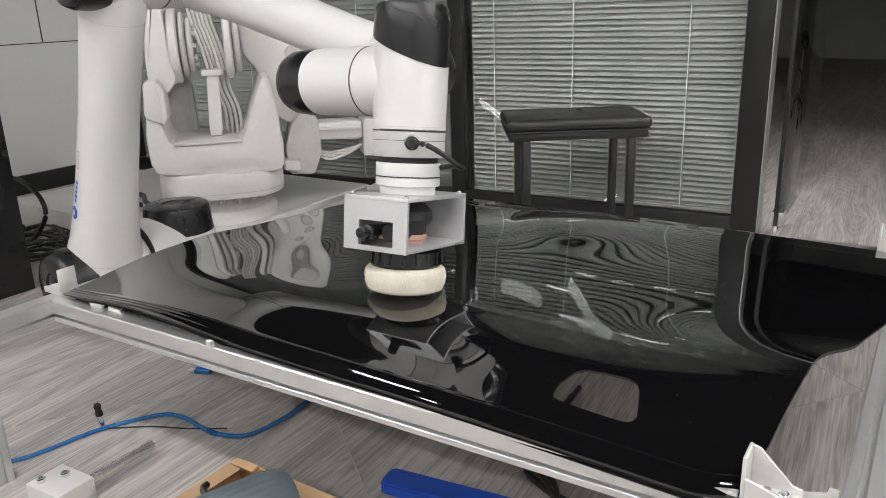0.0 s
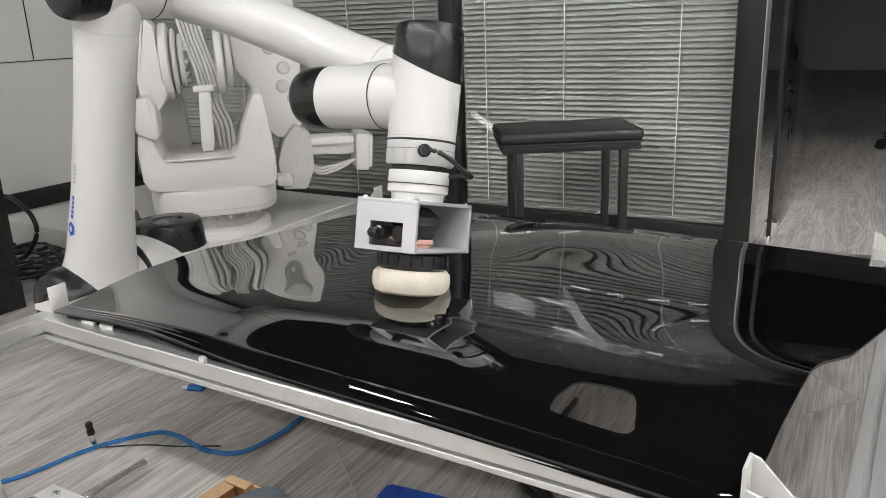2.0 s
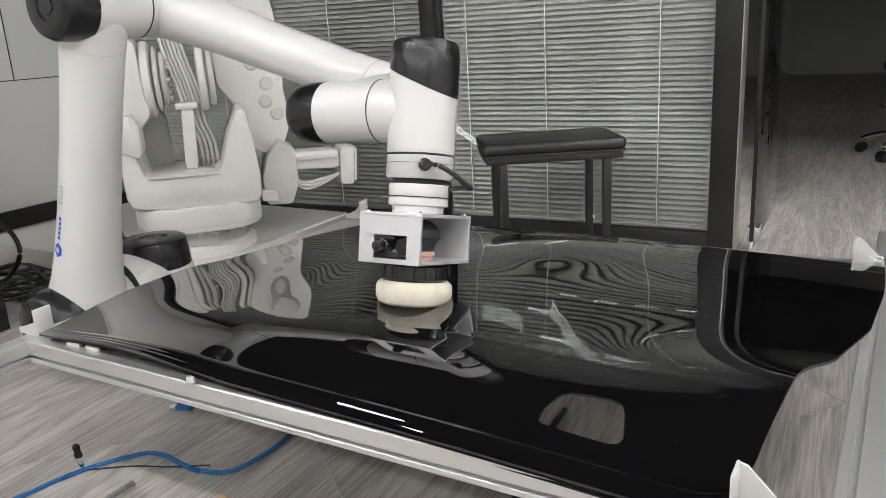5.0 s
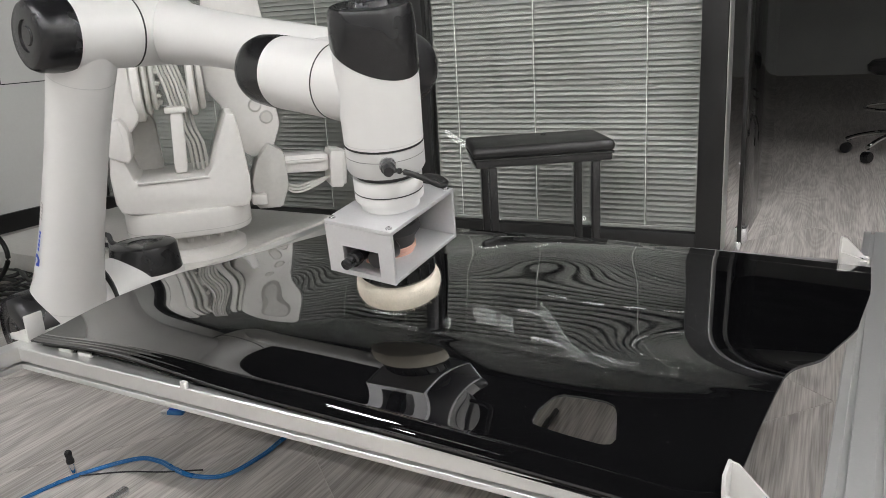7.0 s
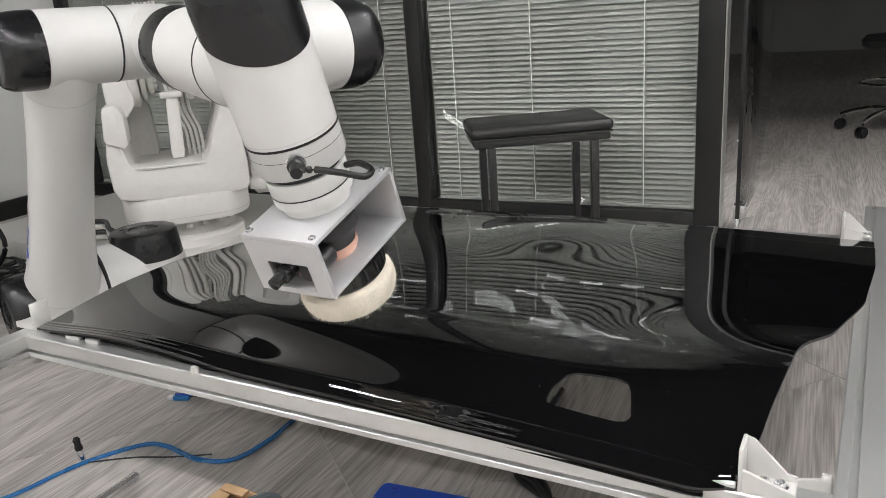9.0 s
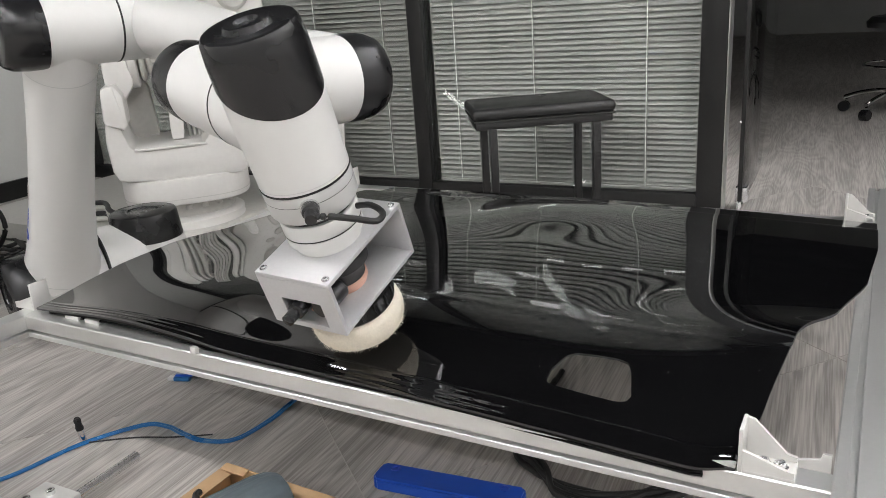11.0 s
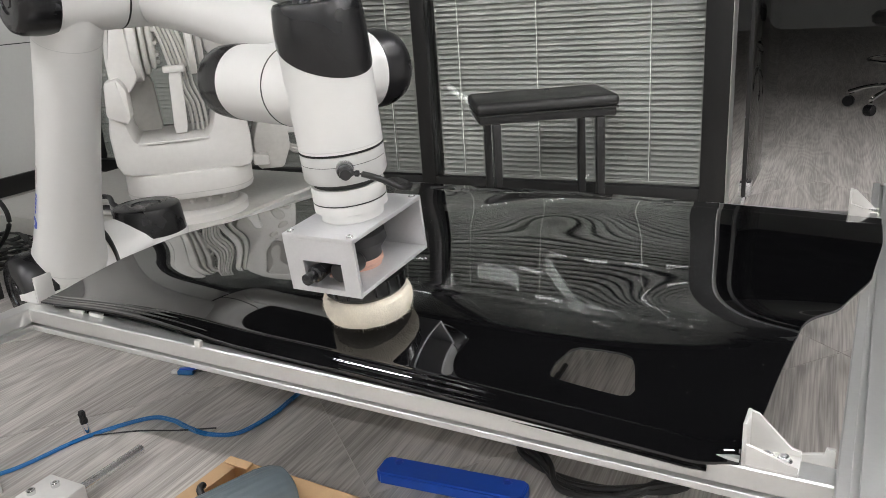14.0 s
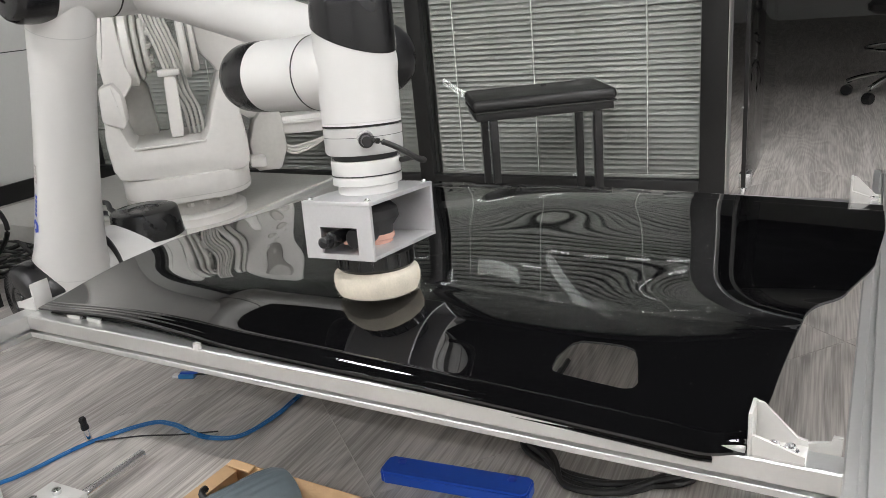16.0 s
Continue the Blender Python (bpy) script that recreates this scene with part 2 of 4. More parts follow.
def wall_structure():
    left = obj("wall_left", box(-2.75, -2.6, -4.5, 2.12, 0, 2.9, 0), M_WALL)
    tagged(left, "pale grey smooth panel wall with a seam", "wall", kind="structure")
    part("panel_seam", box(-2.6, -2.597, -4.5, 2.1, 0.77, 0.775, 0), M_SEAM, left)
    part("panel_seam", box(-2.6, -2.597, 1.65, 1.655, 0.777, 2.79, 0), M_SEAM, left)
    sk = obj("baseboard", box(-2.598, -2.575, -4.5, 2.1, 0, 0.1, 0.003), M_BLACKM)
    tagged(sk, "black skirting board along the grey wall", "baseboard", kind="structure")
    back = obj("wall_back", box(-2.75, 4.75, -4.65, -4.5, 0, 2.9, 0), M_WALLW)
    tagged(back, "unseen back wall, made white to bounce light", "wall", kind="structure")
    right = obj("wall_right", box(4.6, 4.75, -4.5, 11.4, 0, 2.9, 0), M_WALLW)
    tagged(right, "unseen side wall, made white to bounce light", "wall", kind="structure")
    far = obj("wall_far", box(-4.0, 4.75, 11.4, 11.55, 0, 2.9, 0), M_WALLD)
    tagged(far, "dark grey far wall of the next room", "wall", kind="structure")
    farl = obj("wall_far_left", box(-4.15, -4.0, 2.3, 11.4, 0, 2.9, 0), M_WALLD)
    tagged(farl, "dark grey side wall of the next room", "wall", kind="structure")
    ceil = obj("ceiling", box(-4.15, 4.75, -4.65, 11.55, 2.8, 2.9, 0), M_CEIL)
    tagged(ceil, "dark painted ceiling", "ceiling", kind="structure")


def glazing():
    """Black-framed glazed partition with venetian blinds behind the panes."""
    top = 2.55
    def wbox(name, s0, s1, d0, d1, z0, z1, material, label, cat="window frame", parent=None):
        o = obj(name, box(s0, s1, d0, d1, z0, z1, 0.003), material, parent)
        if parent is None:
            o.matrix_basis = WALL
            tagged(o, label, cat, kind="structure")
        return o
    wbox("window_post_1", 0.0, 0.07, -0.02, 0.09, 0, top, M_FRAMEB, "black metal window post beside the blinds")
    wbox("window_post_2", 1.25, 1.345, -0.02, 0.09, 0, top, M_FRAMEB, "broad black metal post between blinds and doorway")
    wbox("window_post_3", -2.25, -2.19, -0.02, 0.09, 0, top, M_FRAMEB, "black metal post in the wall corner")
    wbox("window_rail_low", -2.19, 0.0, -0.02, 0.09, 0, 0.075, M_FRAMEB, "black metal bottom rail of the window")
    wbox("window_rail_low_2", 0.07, 1.25, -0.02, 0.09, 0, 0.075, M_FRAMEB, "black metal bottom rail of the window")
    wbox("window_rail_top", -2.25, 5.0, -0.02, 0.09, top, 2.8, M_FRAMEB, "black metal head rail of the partition")
    for k, (a, b) in enumerate(((-2.19, 0.0), (0.07, 1.25))):
        w = wbox("window_%d" % (k + 1), a, b, 0.012, 0.02, 0.075, top, M_GLASS, "clear glass pane in a black frame", "window")
        w.visible_shadow = False
        blind = empty("venetian_blind", WALL)
        tagged(blind, "grey venetian blind with closed slats behind glass", "blind")
        n = int((top - 0.1) / 0.0225)
        sl = bmesh.new()
        L0, L1 = a + 0.02, b - 0.015
        prof = [(-0.0125, -0.0062), (-0.005, -0.0012), (0.003, 0.0025), (0.0125, 0.006)]
        v = []
        for x in (L0, L1):
            v.append([sl.verts.new((x, py * 0.6, pz * 1.9)) for py, pz in prof])
        for i in range(3):
            sl.faces.new((v[0][i], v[1][i], v[1][i + 1], v[0][i + 1]))
        me = bpy.data.meshes.new("slat")
        sl.to_mesh(me)
        sl.free()
        me.materials.append(M_SLAT)
        me.shade_smooth()
        rnd = random.Random(5 + k)
        for i in range(n):
            s = new("slat", me)
            s.parent = blind
            s.matrix_basis = Matrix.Translation((0, 0.065, 0.098 + i * 0.0225)) @ Euler((radians(rnd.uniform(-4, 4)), radians(rnd.uniform(-0.06, 0.06)), 0)).to_matrix().to_4x4()
        part("bottom_bar", box(L0, L1, 0.05, 0.08, 0.076, 0.092, 0.003), M_SLAT, blind)
        cords = ([-1.9, -1.25, -0.55, -0.18] if k == 0 else [0.2, 0.56, 1.03])
        for c in cords:
            part("ladder_cord", box(c, c + 0.003, 0.049, 0.0515, 0.09, top, 0), M_CORD, blind)


def doorway():
    """Glazed doorway right of the broad post."""
    j = obj("door_jamb", box(1.347, 1.351, -0.022, 0.09, 0, 2.55, 0.001), M_ALU)
    j.matrix_basis = WALL
    tagged(j, "slim aluminium door jamb", "door frame", kind="structure")
    g = obj("glass_door", box(0, 0.01, 0, 1.07, 0.02, 2.4, 0.001), M_GLASS)
    g.matrix_basis = WALL @ at_m(1.407, 0.02, 0) @ Matrix.Rotation(radians(-0.8), 4, "Z")
    g.visible_shadow = False
    tagged(g, "frameless clear glass door standing open into a dark room", "door")
    part("edge_seal", box(-0.003, 0.013, -0.014, -0.001, 0.02, 2.4, 0.001), M_FRAMEB, g, "black rubber door seal")
    h = part("hinge", box(-0.014, 0.03, 0.002, 0.07, 0.04, 0.1, 0.003), M_STEEL, g, "bright steel floor hinge")
    part("hinge_pin", lathe([(0.009, 0.0), (0.009, 0.045), (0.006, 0.05)], 16, at_m(0.005, -0.02, 0.0)), M_STEEL, h)
    part("lock_cylinder", lathe([(0.004, 0), (0.004, 0.003), (0.002, 0.004)], 14, at_m(-0.004, -0.016, 0.36) @ Matrix.Rotation(radians(90), 4, "X")), M_STEEL, g)
    lk = obj("wall_panel", box(1.5, 5.0, 0.0, 0.09, 2.4, 2.55, 0), M_FRAMEB)
    lk.matrix_basis = WALL
    tagged(lk, "black head panel over the doorway", "panel", kind="structure")


def ceiling_lights():
    lamp = empty("ceiling_light", pose(0, 0, 2.8))
    tagged(lamp, "long white linear lamp on the dark ceiling", "lamp", group="ceiling lamps")
    part("housing", box(-0.31, 0.31, -0.07, 0.07, -0.05, 0, 0.004), M_FRAMEB, lamp)
    part("diffuser", box(-0.3, 0.3, -0.04, 0.04, -0.062, -0.048, 0.004), M_LAMP, lamp, "glowing white diffuser")
    spots = [(-0.8, -0.85), (0.15, -1.1), (1.15, -1.1), (2.2, -1.1), (3.4, -1.1),
             (-1.17, -3.0), (-0.13, -2.95), (0.95, -3.0), (2.0, -3.0), (3.2, -3.0),
             # right-hand lamps from y = 0.6 on are added, unseen, to brighten the floor
             (-1.6, -1.9), (3.2, 0.6), (2.2, 0.6), (1.9, 1.93), (3.0, 1.97),
             # x = 4.2: extra unseen lamps that lift the side wall and its bounce
             (4.2, -1.1), (4.2, 0.6), (4.2, 1.6)]
    lamp.matrix_basis = pose(*spots[0], 2.8)
    for x, y in spots[1:]:
        copy_thing(lamp, pose(x, y, 2.8))


wall_structure()
glazing()
doorway()
ceiling_lights()


# ---- table frame of aluminium profile ----
FT = 0.345          # top of the frame
FW, FD = 1.475, 1.09


def profile(name, length, w=0.04, h=0.04, parent=None, label="", groove=False):
    """Slotted aluminium profile along +x, top at z = 0, centred on y."""
    def side(n, size):
        return n * size
    s, d, k = 0.0042, 0.0075, 0.0022
    out = []
    nw, nh = round(w / 0.04), round(h / 0.04)
    def edge(a, b, slots):
        ax, ay = a
        bx_, by_ = b
        L = math.hypot(bx_ - ax, by_ - ay)
        ux, uy = (bx_ - ax) / L, (by_ - ay) / L
        nx, ny = -uy, ux
        out.append((ax + ux * k, ay + uy * k))
        for c in slots:
            for off, dep in ((-s - 0.001, 0), (-s, 0.001), (-s, d), (s, d), (s, 0.001), (s + 0.001, 0)):
                out.append((ax + ux * (c + off) + nx * dep, ay + uy * (c + off) + ny * dep))
        out.append((bx_ - ux * k, by_ - uy * k))
    cw = [0.04 * i + 0.02 for i in range(nw)]
    ch = [0.04 * i + 0.02 for i in range(nh)]
    y0, y1, z0, z1 = -w / 2, w / 2, -h, 0.0
    edge((y0, z0), (y1, z0), cw)
    if groove:
        s, d = 0.0034, 0.012
        edge((y1, z0), (y1, z1), [h - 0.033])
        edge((y1, z1), (y0, z1), [])
        edge((y0, z1), (y0, z0), [0.033])
    else:
        edge((y1, z0), (y1, z1), ch)
        edge((y1, z1), (y0, z1), cw)
        edge((y0, z1), (y0, z0), ch)
    m = Matrix(((0, 0, 1, 0), (1, 0, 0, 0), (0, 1, 0, 0), (0, 0, 0, 1)))
    return part(name, prism(out, 0, length, 0, m), M_ALU, parent, label, smooth=False)


def bracket():
    """Cast corner bracket: base foot, upright plate, two sloping cheeks. Upright along z at x = 0, foot to +x."""
    bm = box(-0.005, 0.0, 0.0, 0.04, 0, 0.058, 0.0015)
    box(0.0, 0.058, 0.0, 0.04, 0, 0.006, 0.0015, bm)
    for y, top in ((0.0045, 0.03), (0.04, 0.056)):
        m = Matrix(((1, 0, 0, 0), (0, 0, -1, y), (0, 1, 0, 0), (0, 0, 0, 1)))
        prism([(0, 0.005), (0.057, 0.005), (0.057, 0.013), (0.046, 0.015), (0.008, top - 0.002), (0.0, top)], 0, 0.0045, 0, m, bm)
    # raised pad round the fixing slot
    box(0.014, 0.05, 0.012, 0.028, 0.006, 0.0075, 0.0006, bm)
    return bm


def hex_bolt(r=0.0065, h=0.007):
    return lathe([(0, 0), (r * 1.5, 0), (r * 1.5, 0.0015), (r, 0.0018), (r, h), (r * 0.85, h + 0.001), (r * 0.55, h + 0.001), (r * 0.5, h - 0.003), (0, h - 0.003)], 16)


def table_frame():
    t = empty("table_frame")
    tagged(t, "low slotted aluminium profile frame carrying a car bonnet", "frame")
    def beam(name, x, y, z, ang, L, w=0.04, h=0.048):
        p = profile(name, L, w, h, t, groove=h == 0.048)
        p.matrix_basis = Matrix.Translation((x, y, z)) @ Matrix.Rotation(radians(ang), 4, "Z")
        return p
    beam("beam", 0.0, 0.02, FT, 0, FW)
    beam("beam", -0.02, -0.19, FT, 90, FD + 0.25)
    beam("beam", 0.0, FD + 0.02, FT, 0, FW)
    beam("side_beam", FW + 0.04, -0.25, FT + 0.012, 90, 1.62, 0.08, 0.08)
    for x, y in ((-0.02, -0.165), (-0.02, FD + 0.03), (FW + 0.04, FD + 0.3), (FW + 0.04, -0.2)):
        p = profile("leg", FT - 0.049 if x < 1 else FT - 0.07, 0.04, 0.04, t)
        p.matrix_basis = Matrix.Translation((x - 0.02, y, 0)) @ Matrix.Rotation(radians(-90), 4, "Y")
    def br(x, y, z, ang, flip=1):
        o = part("bracket", bracket(), M_CAST, t, "pale cast corner bracket")
        o.matrix_basis = Matrix.Translation((x, y, z)) @ Matrix.Rotation(radians(ang), 4, "Z") @ Matrix.Diagonal((1, flip, 1, 1))
        for k in (0.022, 0.04):
            b = part("bolt", hex_bolt(), M_STEEL, o, "bright hex bolt")
            b.matrix_basis = at_m(k, 0.02, 0.006)
    br(1.379, 0.001, FT, 0)
    br(-0.004, 0.024, FT, 180, -1)
    br(1.437, FD, FT, 0)
    br(0.045, FD, FT, 180, -1)
    part("stop_tab", box(0.475, 0.488, -0.005, 0.005, FT, FT + 0.013, 0.002), M_CAST, t)
    for x in (0.1, 0.16):
        part("spacer", box(x, x + 0.04, 0.022, 0.036, FT, FT + 0.008, 0.001), M_CAST, t)
    part("support_plate", box(1.325, 1.372, 0.002, 0.03, FT, FT + 0.008, 0.001), M_ALU, t)
    gm = Matrix(((1, 0, 0, 0), (0, 0, -1, 0.062), (0, 1, 0, 0), (0, 0, 0, 1)))
    part("gusset", prism([(1.415, FT - 0.02), (1.472, FT - 0.03), (1.472, FT + 0.012), (1.462, FT + 0.012), (1.46, FT + 0.004), (1.415, FT - 0.008)], 0, 0.005, 0, gm), M_CAST, t, "pale cast gusset plate")
    part("joint_plate", box(1.4, 1.47, 0.022, 0.058, FT - 0.02, FT - 0.012, 0.001), M_CAST, t)
    return t


table_frame()


# ---- car bonnet ----
def lerp_tab(tab, v):
    for (a, p), (b, q) in zip(tab, tab[1:]):
        if v <= b:
            f = (v - a) / (b - a)
            f = f * f * (3 - 2 * f) * 0.35 + f * 0.65
            return p + (q - p) * f
    return tab[-1][1]


def smooth(a, b, v):
    f = min(max((v - a) / (b - a), 0), 1)
    return f * f * (3 - 2 * f)


HX0 = [(0, 0.012), (0.1, 0.012), (0.2, 0.018), (0.32, 0.05), (0.45, 0.115), (0.65, 0.16), (1.0, 0.235)]
HX1 = [(0, 1.372), (0.1, 1.39), (0.25, 1.41), (0.4, 1.455), (0.55, 1.492), (0.75, 1.504), (1.0, 1.5)]


def hood_z(x, y):
    """Height of the bonnet skin: crowned, rolled down at the front, with a shallow raised dome and a stepped rear flange."""
    u = (x - 0.72) / 0.72
    z = 0.408 - 0.012 * u * u
    z -= 0.042 * (0.3 + 0.7 * smooth(0.12, 0.6, x)) * (1 - smooth(-0.02, 0.22, y)) ** 1.3          # front roll
    z -= 0.03 * (1 - smooth(0.0, 0.5, x)) * (1 - smooth(0.05, 0.45, y))                            # droops to the side corner
    z -= 0.08 * max(0.0, y - 0.5) ** 2                        # falls to the rear
    wave = lambda c, w: (x - c) * math.exp(-((x - c) / w) ** 2)
    z += 0.1 * wave(0.68, 0.24) * math.exp(-((y - 0.82) / 0.15) ** 2)
    z += 0.22 * max(0.0, x - 1.06) ** 2 * math.exp(-((y - 0.26) / 0.1) ** 2)
    z += 0.0009 * math.exp(-((y - 0.245 + 0.04 * u * u) / 0.009) ** 2) * smooth(0.6, 0.8, x)          # pressed crease
    z += 0.0014 * math.sin((x - 0.1) * 24.0 + 7.0 * y) * math.exp(-((x - 0.35) / 0.25) ** 2) * math.exp(-((y - 0.42) / 0.2) ** 2)
    z -= 0.012 * smooth(0.93, 0.97, y)
    return z


def hood():
    root = empty("car_bonnet")
    tagged(root, "glossy black car bonnet panel lying on an aluminium frame", "car bonnet")
    NX, NY, NL = 150, 190, 56
    y0, y1 = -0.012, 1.045
    def pt(i, j):
        # closely set rows over the folded front lip, wider ones behind it
        if j < NL:
            y = y0 + 0.05 * j / NL
        else:
            y = y0 + 0.05 + (y1 - y0 - 0.05) * ((j - NL) / (NY - NL)) ** 1.3
        v = (y - y0) / (y1 - y0)
        xa, xb = lerp_tab(HX0, v), lerp_tab(HX1, v)
        u = i / NX
        x = xa + (xb - xa) * u
        yy = y - 0.03 * (u - 0.75) * (1 - v) * (1 if u > 0.0 else 1) * 0.6 + 0.02 * (1 - v) * (1 - u)
        # rounded near corners
        yy += 0.018 * (1 - v) ** 6 * smooth(0.95, 1.0, u) ** 2
        d = y - y0
        # uneven beads pressed along the folded lip
        bead = 0.0
        for c, w, h, f in ((0.009, 0.0028, 0.0013, 2.1), (0.018, 0.0022, 0.0008, 3.3), (0.027, 0.0034, 0.0012, 1.6)):
            c += 0.0012 * noise.noise((x * f, c * 90, 0.3))
            bead += h * (0.65 + 0.9 * noise.noise((x * f * 1.7, 4.0, c * 70))) * math.exp(-((d - c) / w) ** 2)
        lip = 0.009 * (1 - smooth(0.0, 0.028, d)) * smooth(0.2, 0.6, x)
        return Vector((x, yy, hood_z(x, yy) + bead - lip))
    bm = bmesh.new()
    g = [[bm.verts.new(pt(i, j)) for i in range(NX + 1)] for j in range(NY + 1)]
    # the opening near the front corner
    hole = [(1.104, 0.075), (1.104, 0.095), (1.116, 0.127), (1.128, 0.136), (1.16, 0.139), (1.19, 0.139), (1.205, 0.134),
            (1.213, 0.119), (1.22, 0.095), (1.226, 0.073), (1.222, 0.063), (1.21, 0.059), (1.166, 0.061), (1.12, 0.065), (1.108, 0.068)]
    cx, cy = 1.165, 0.1
    skip = set()
    for j in range(NY):
        for i in range(NX):
            c = (g[j][i].co + g[j + 1][i + 1].co) / 2
            if 1.09 < c.x < 1.24 and 0.045 < c.y < 0.152:
                skip.add((i, j))
    i0, i1 = min(i for i, j in skip), max(i for i, j in skip)
    j0, j1 = min(j for i, j in skip), max(j for i, j in skip)
    for j in range(NY):
        for i in range(NX):
            if not (i0 <= i <= i1 and j0 <= j <= j1):
                bm.faces.new((g[j][i], g[j][i + 1], g[j + 1][i + 1], g[j + 1][i]))
    ring = [g[j0][i] for i in range(i0, i1 + 1)] + [g[j][i1 + 1] for j in range(j0, j1 + 1)]
    ring += [g[j1 + 1][i] for i in range(i1 + 1, i0, -1)] + [g[j][i0] for j in range(j1 + 1, j0, -1)]
    def hole_at(ang):
        best = None
        n = len(hole)
        dx, dy = math.cos(ang), math.sin(ang)
        for k in range(n):
            (ax, ay), (bx_, by_) = hole[k], hole[(k + 1) % n]
            ax, ay, bx_, by_ = ax - cx, ay - cy, bx_ - cx, by_ - cy
            den = dx * (by_ - ay) - dy * (bx_ - ax)
            if abs(den) < 1e-12:
                continue
            t = (ax * (by_ - ay) - ay * (bx_ - ax)) / den
            s = (ax * dy - ay * dx) / den
            if t > 0 and -1e-6 <= s <= 1 + 1e-6:
                best = t if best is None else max(best, t)
        return cx + dx * best, cy + dy * best
    prev = ring
    for f in (0.34, 0.67, 1.0):
        cur = []
        for v in ring:
            hx, hy = hole_at(math.atan2(v.co.y - cy, v.co.x - cx))
            x, y = v.co.x + (hx - v.co.x) * f, v.co.y + (hy - v.co.y) * f
            cur.append(bm.verts.new((x, y, hood_z(x, y))))
        n = len(ring)
        for k in range(n):
            bm.faces.new((prev[k], prev[(k + 1) % n], cur[(k + 1) % n], cur[k]))
        prev = cur
    for f in bm.faces:
        if f.normal.z < 0:
            f.normal_flip()
    skin = part("skin", bm, M_HOOD, root, "glossy black painted skin with an opening")
    for p in skin.data.polygons:
        p.use_smooth = True
    used = [0] * len(skin.data.edges)
    for loop in skin.data.loops:
        used[loop.edge_index] += 1
    for e, n in zip(skin.data.edges, used):
        e.use_edge_sharp = n == 1
    so = skin.modifiers.new("thickness", "SOLIDIFY")
    so.thickness = 0.004
    so.offset = -1
    skin.data.materials.append(M_HOODIN)
    skin.data.materials.append(M_SEAM)
    so.material_offset_rim = 2
    so.material_offset = 1
    # folded rim under the near edge and the underside hem
    for k, (dz, dy, h) in enumerate(((0.006, 0.006, 0.006), (0.014, 0.012, 0.008))):
        b = bmesh.new()
        rows = []
        for i in range(4, NX - 3, 2):
            p = pt(i, 0)
            rows.append([b.verts.new((p.x, p.y + dy, p.z - dz)), b.verts.new((p.x, p.y + dy - 0.004, p.z - dz - h * 0.5)), b.verts.new((p.x, p.y + dy, p.z - dz - h)), b.verts.new((p.x, p.y + dy + 0.05, p.z - dz - h))])
        for a, c in zip(rows, rows[1:]):
            for q in range(3):
                b.faces.new((a[q], c[q], c[q + 1], a[q + 1]))
        part("folded_rim", b, M_HOOD, root, "black folded metal rim")
    # rear flange with fixing holes
    for x, y, r in ((0.42, 1.0, 0.012), (0.5, 0.995, 0.009), (0.56, 1.0, 0.016), (0.62, 1.0, 0.01), (0.74, 1.0, 0.014), (0.8, 1.0, 0.018), (0.86, 1.0, 0.01), (0.97, 0.995, 0.012), (1.05, 1.0, 0.008)):
        r *= 1.5
        part("fixing_hole", lathe([(r, 0.0006), (r * 0.92, 0.0016), (r * 0.8, 0.0004), (r * 0.75, -0.002), (0, -0.002)], 20, at_m(x, y - 0.012, hood_z(x, y - 0.012) + 0.001) @ Matrix.Diagonal((2.2 if r > 0.017 else 1.3, 1, 1, 1)), closed=False), M_SEAM, root)
    rnd = random.Random(8)
    db = bmesh.new()
    for _ in range(120):
        x, y = rnd.uniform(0.25, 1.44), rnd.uniform(0.06, 0.9)
        if rnd.random() < 0.55:
            x = rnd.uniform(1.1, 1.42)
        if 1.09 < x < 1.24 and 0.04 < y < 0.155:
            continue
        q = rnd.uniform(0.0002, 0.0006)
        c = Vector((x, y, hood_z(x, y) + 0.0006))
        a = rnd.uniform(0, 3)
        u, w = Vector((math.cos(a), math.sin(a), 0)) * q * rnd.uniform(1, 2.2), Vector((-math.sin(a), math.cos(a), 0)) * q
        vs = [db.verts.new(c + u), db.verts.new(c + w), db.verts.new(c - u), db.verts.new(c - w), db.verts.new(c + Vector((0, 0, q * 0.6)))]
        for k in range(4):
            db.faces.new((vs[k], vs[(k + 1) % 4], vs[4]))
    tagged(part("dust_specks", db, M_CORD, root, "pale dust specks"), kind="stuff")
    return root


hood()


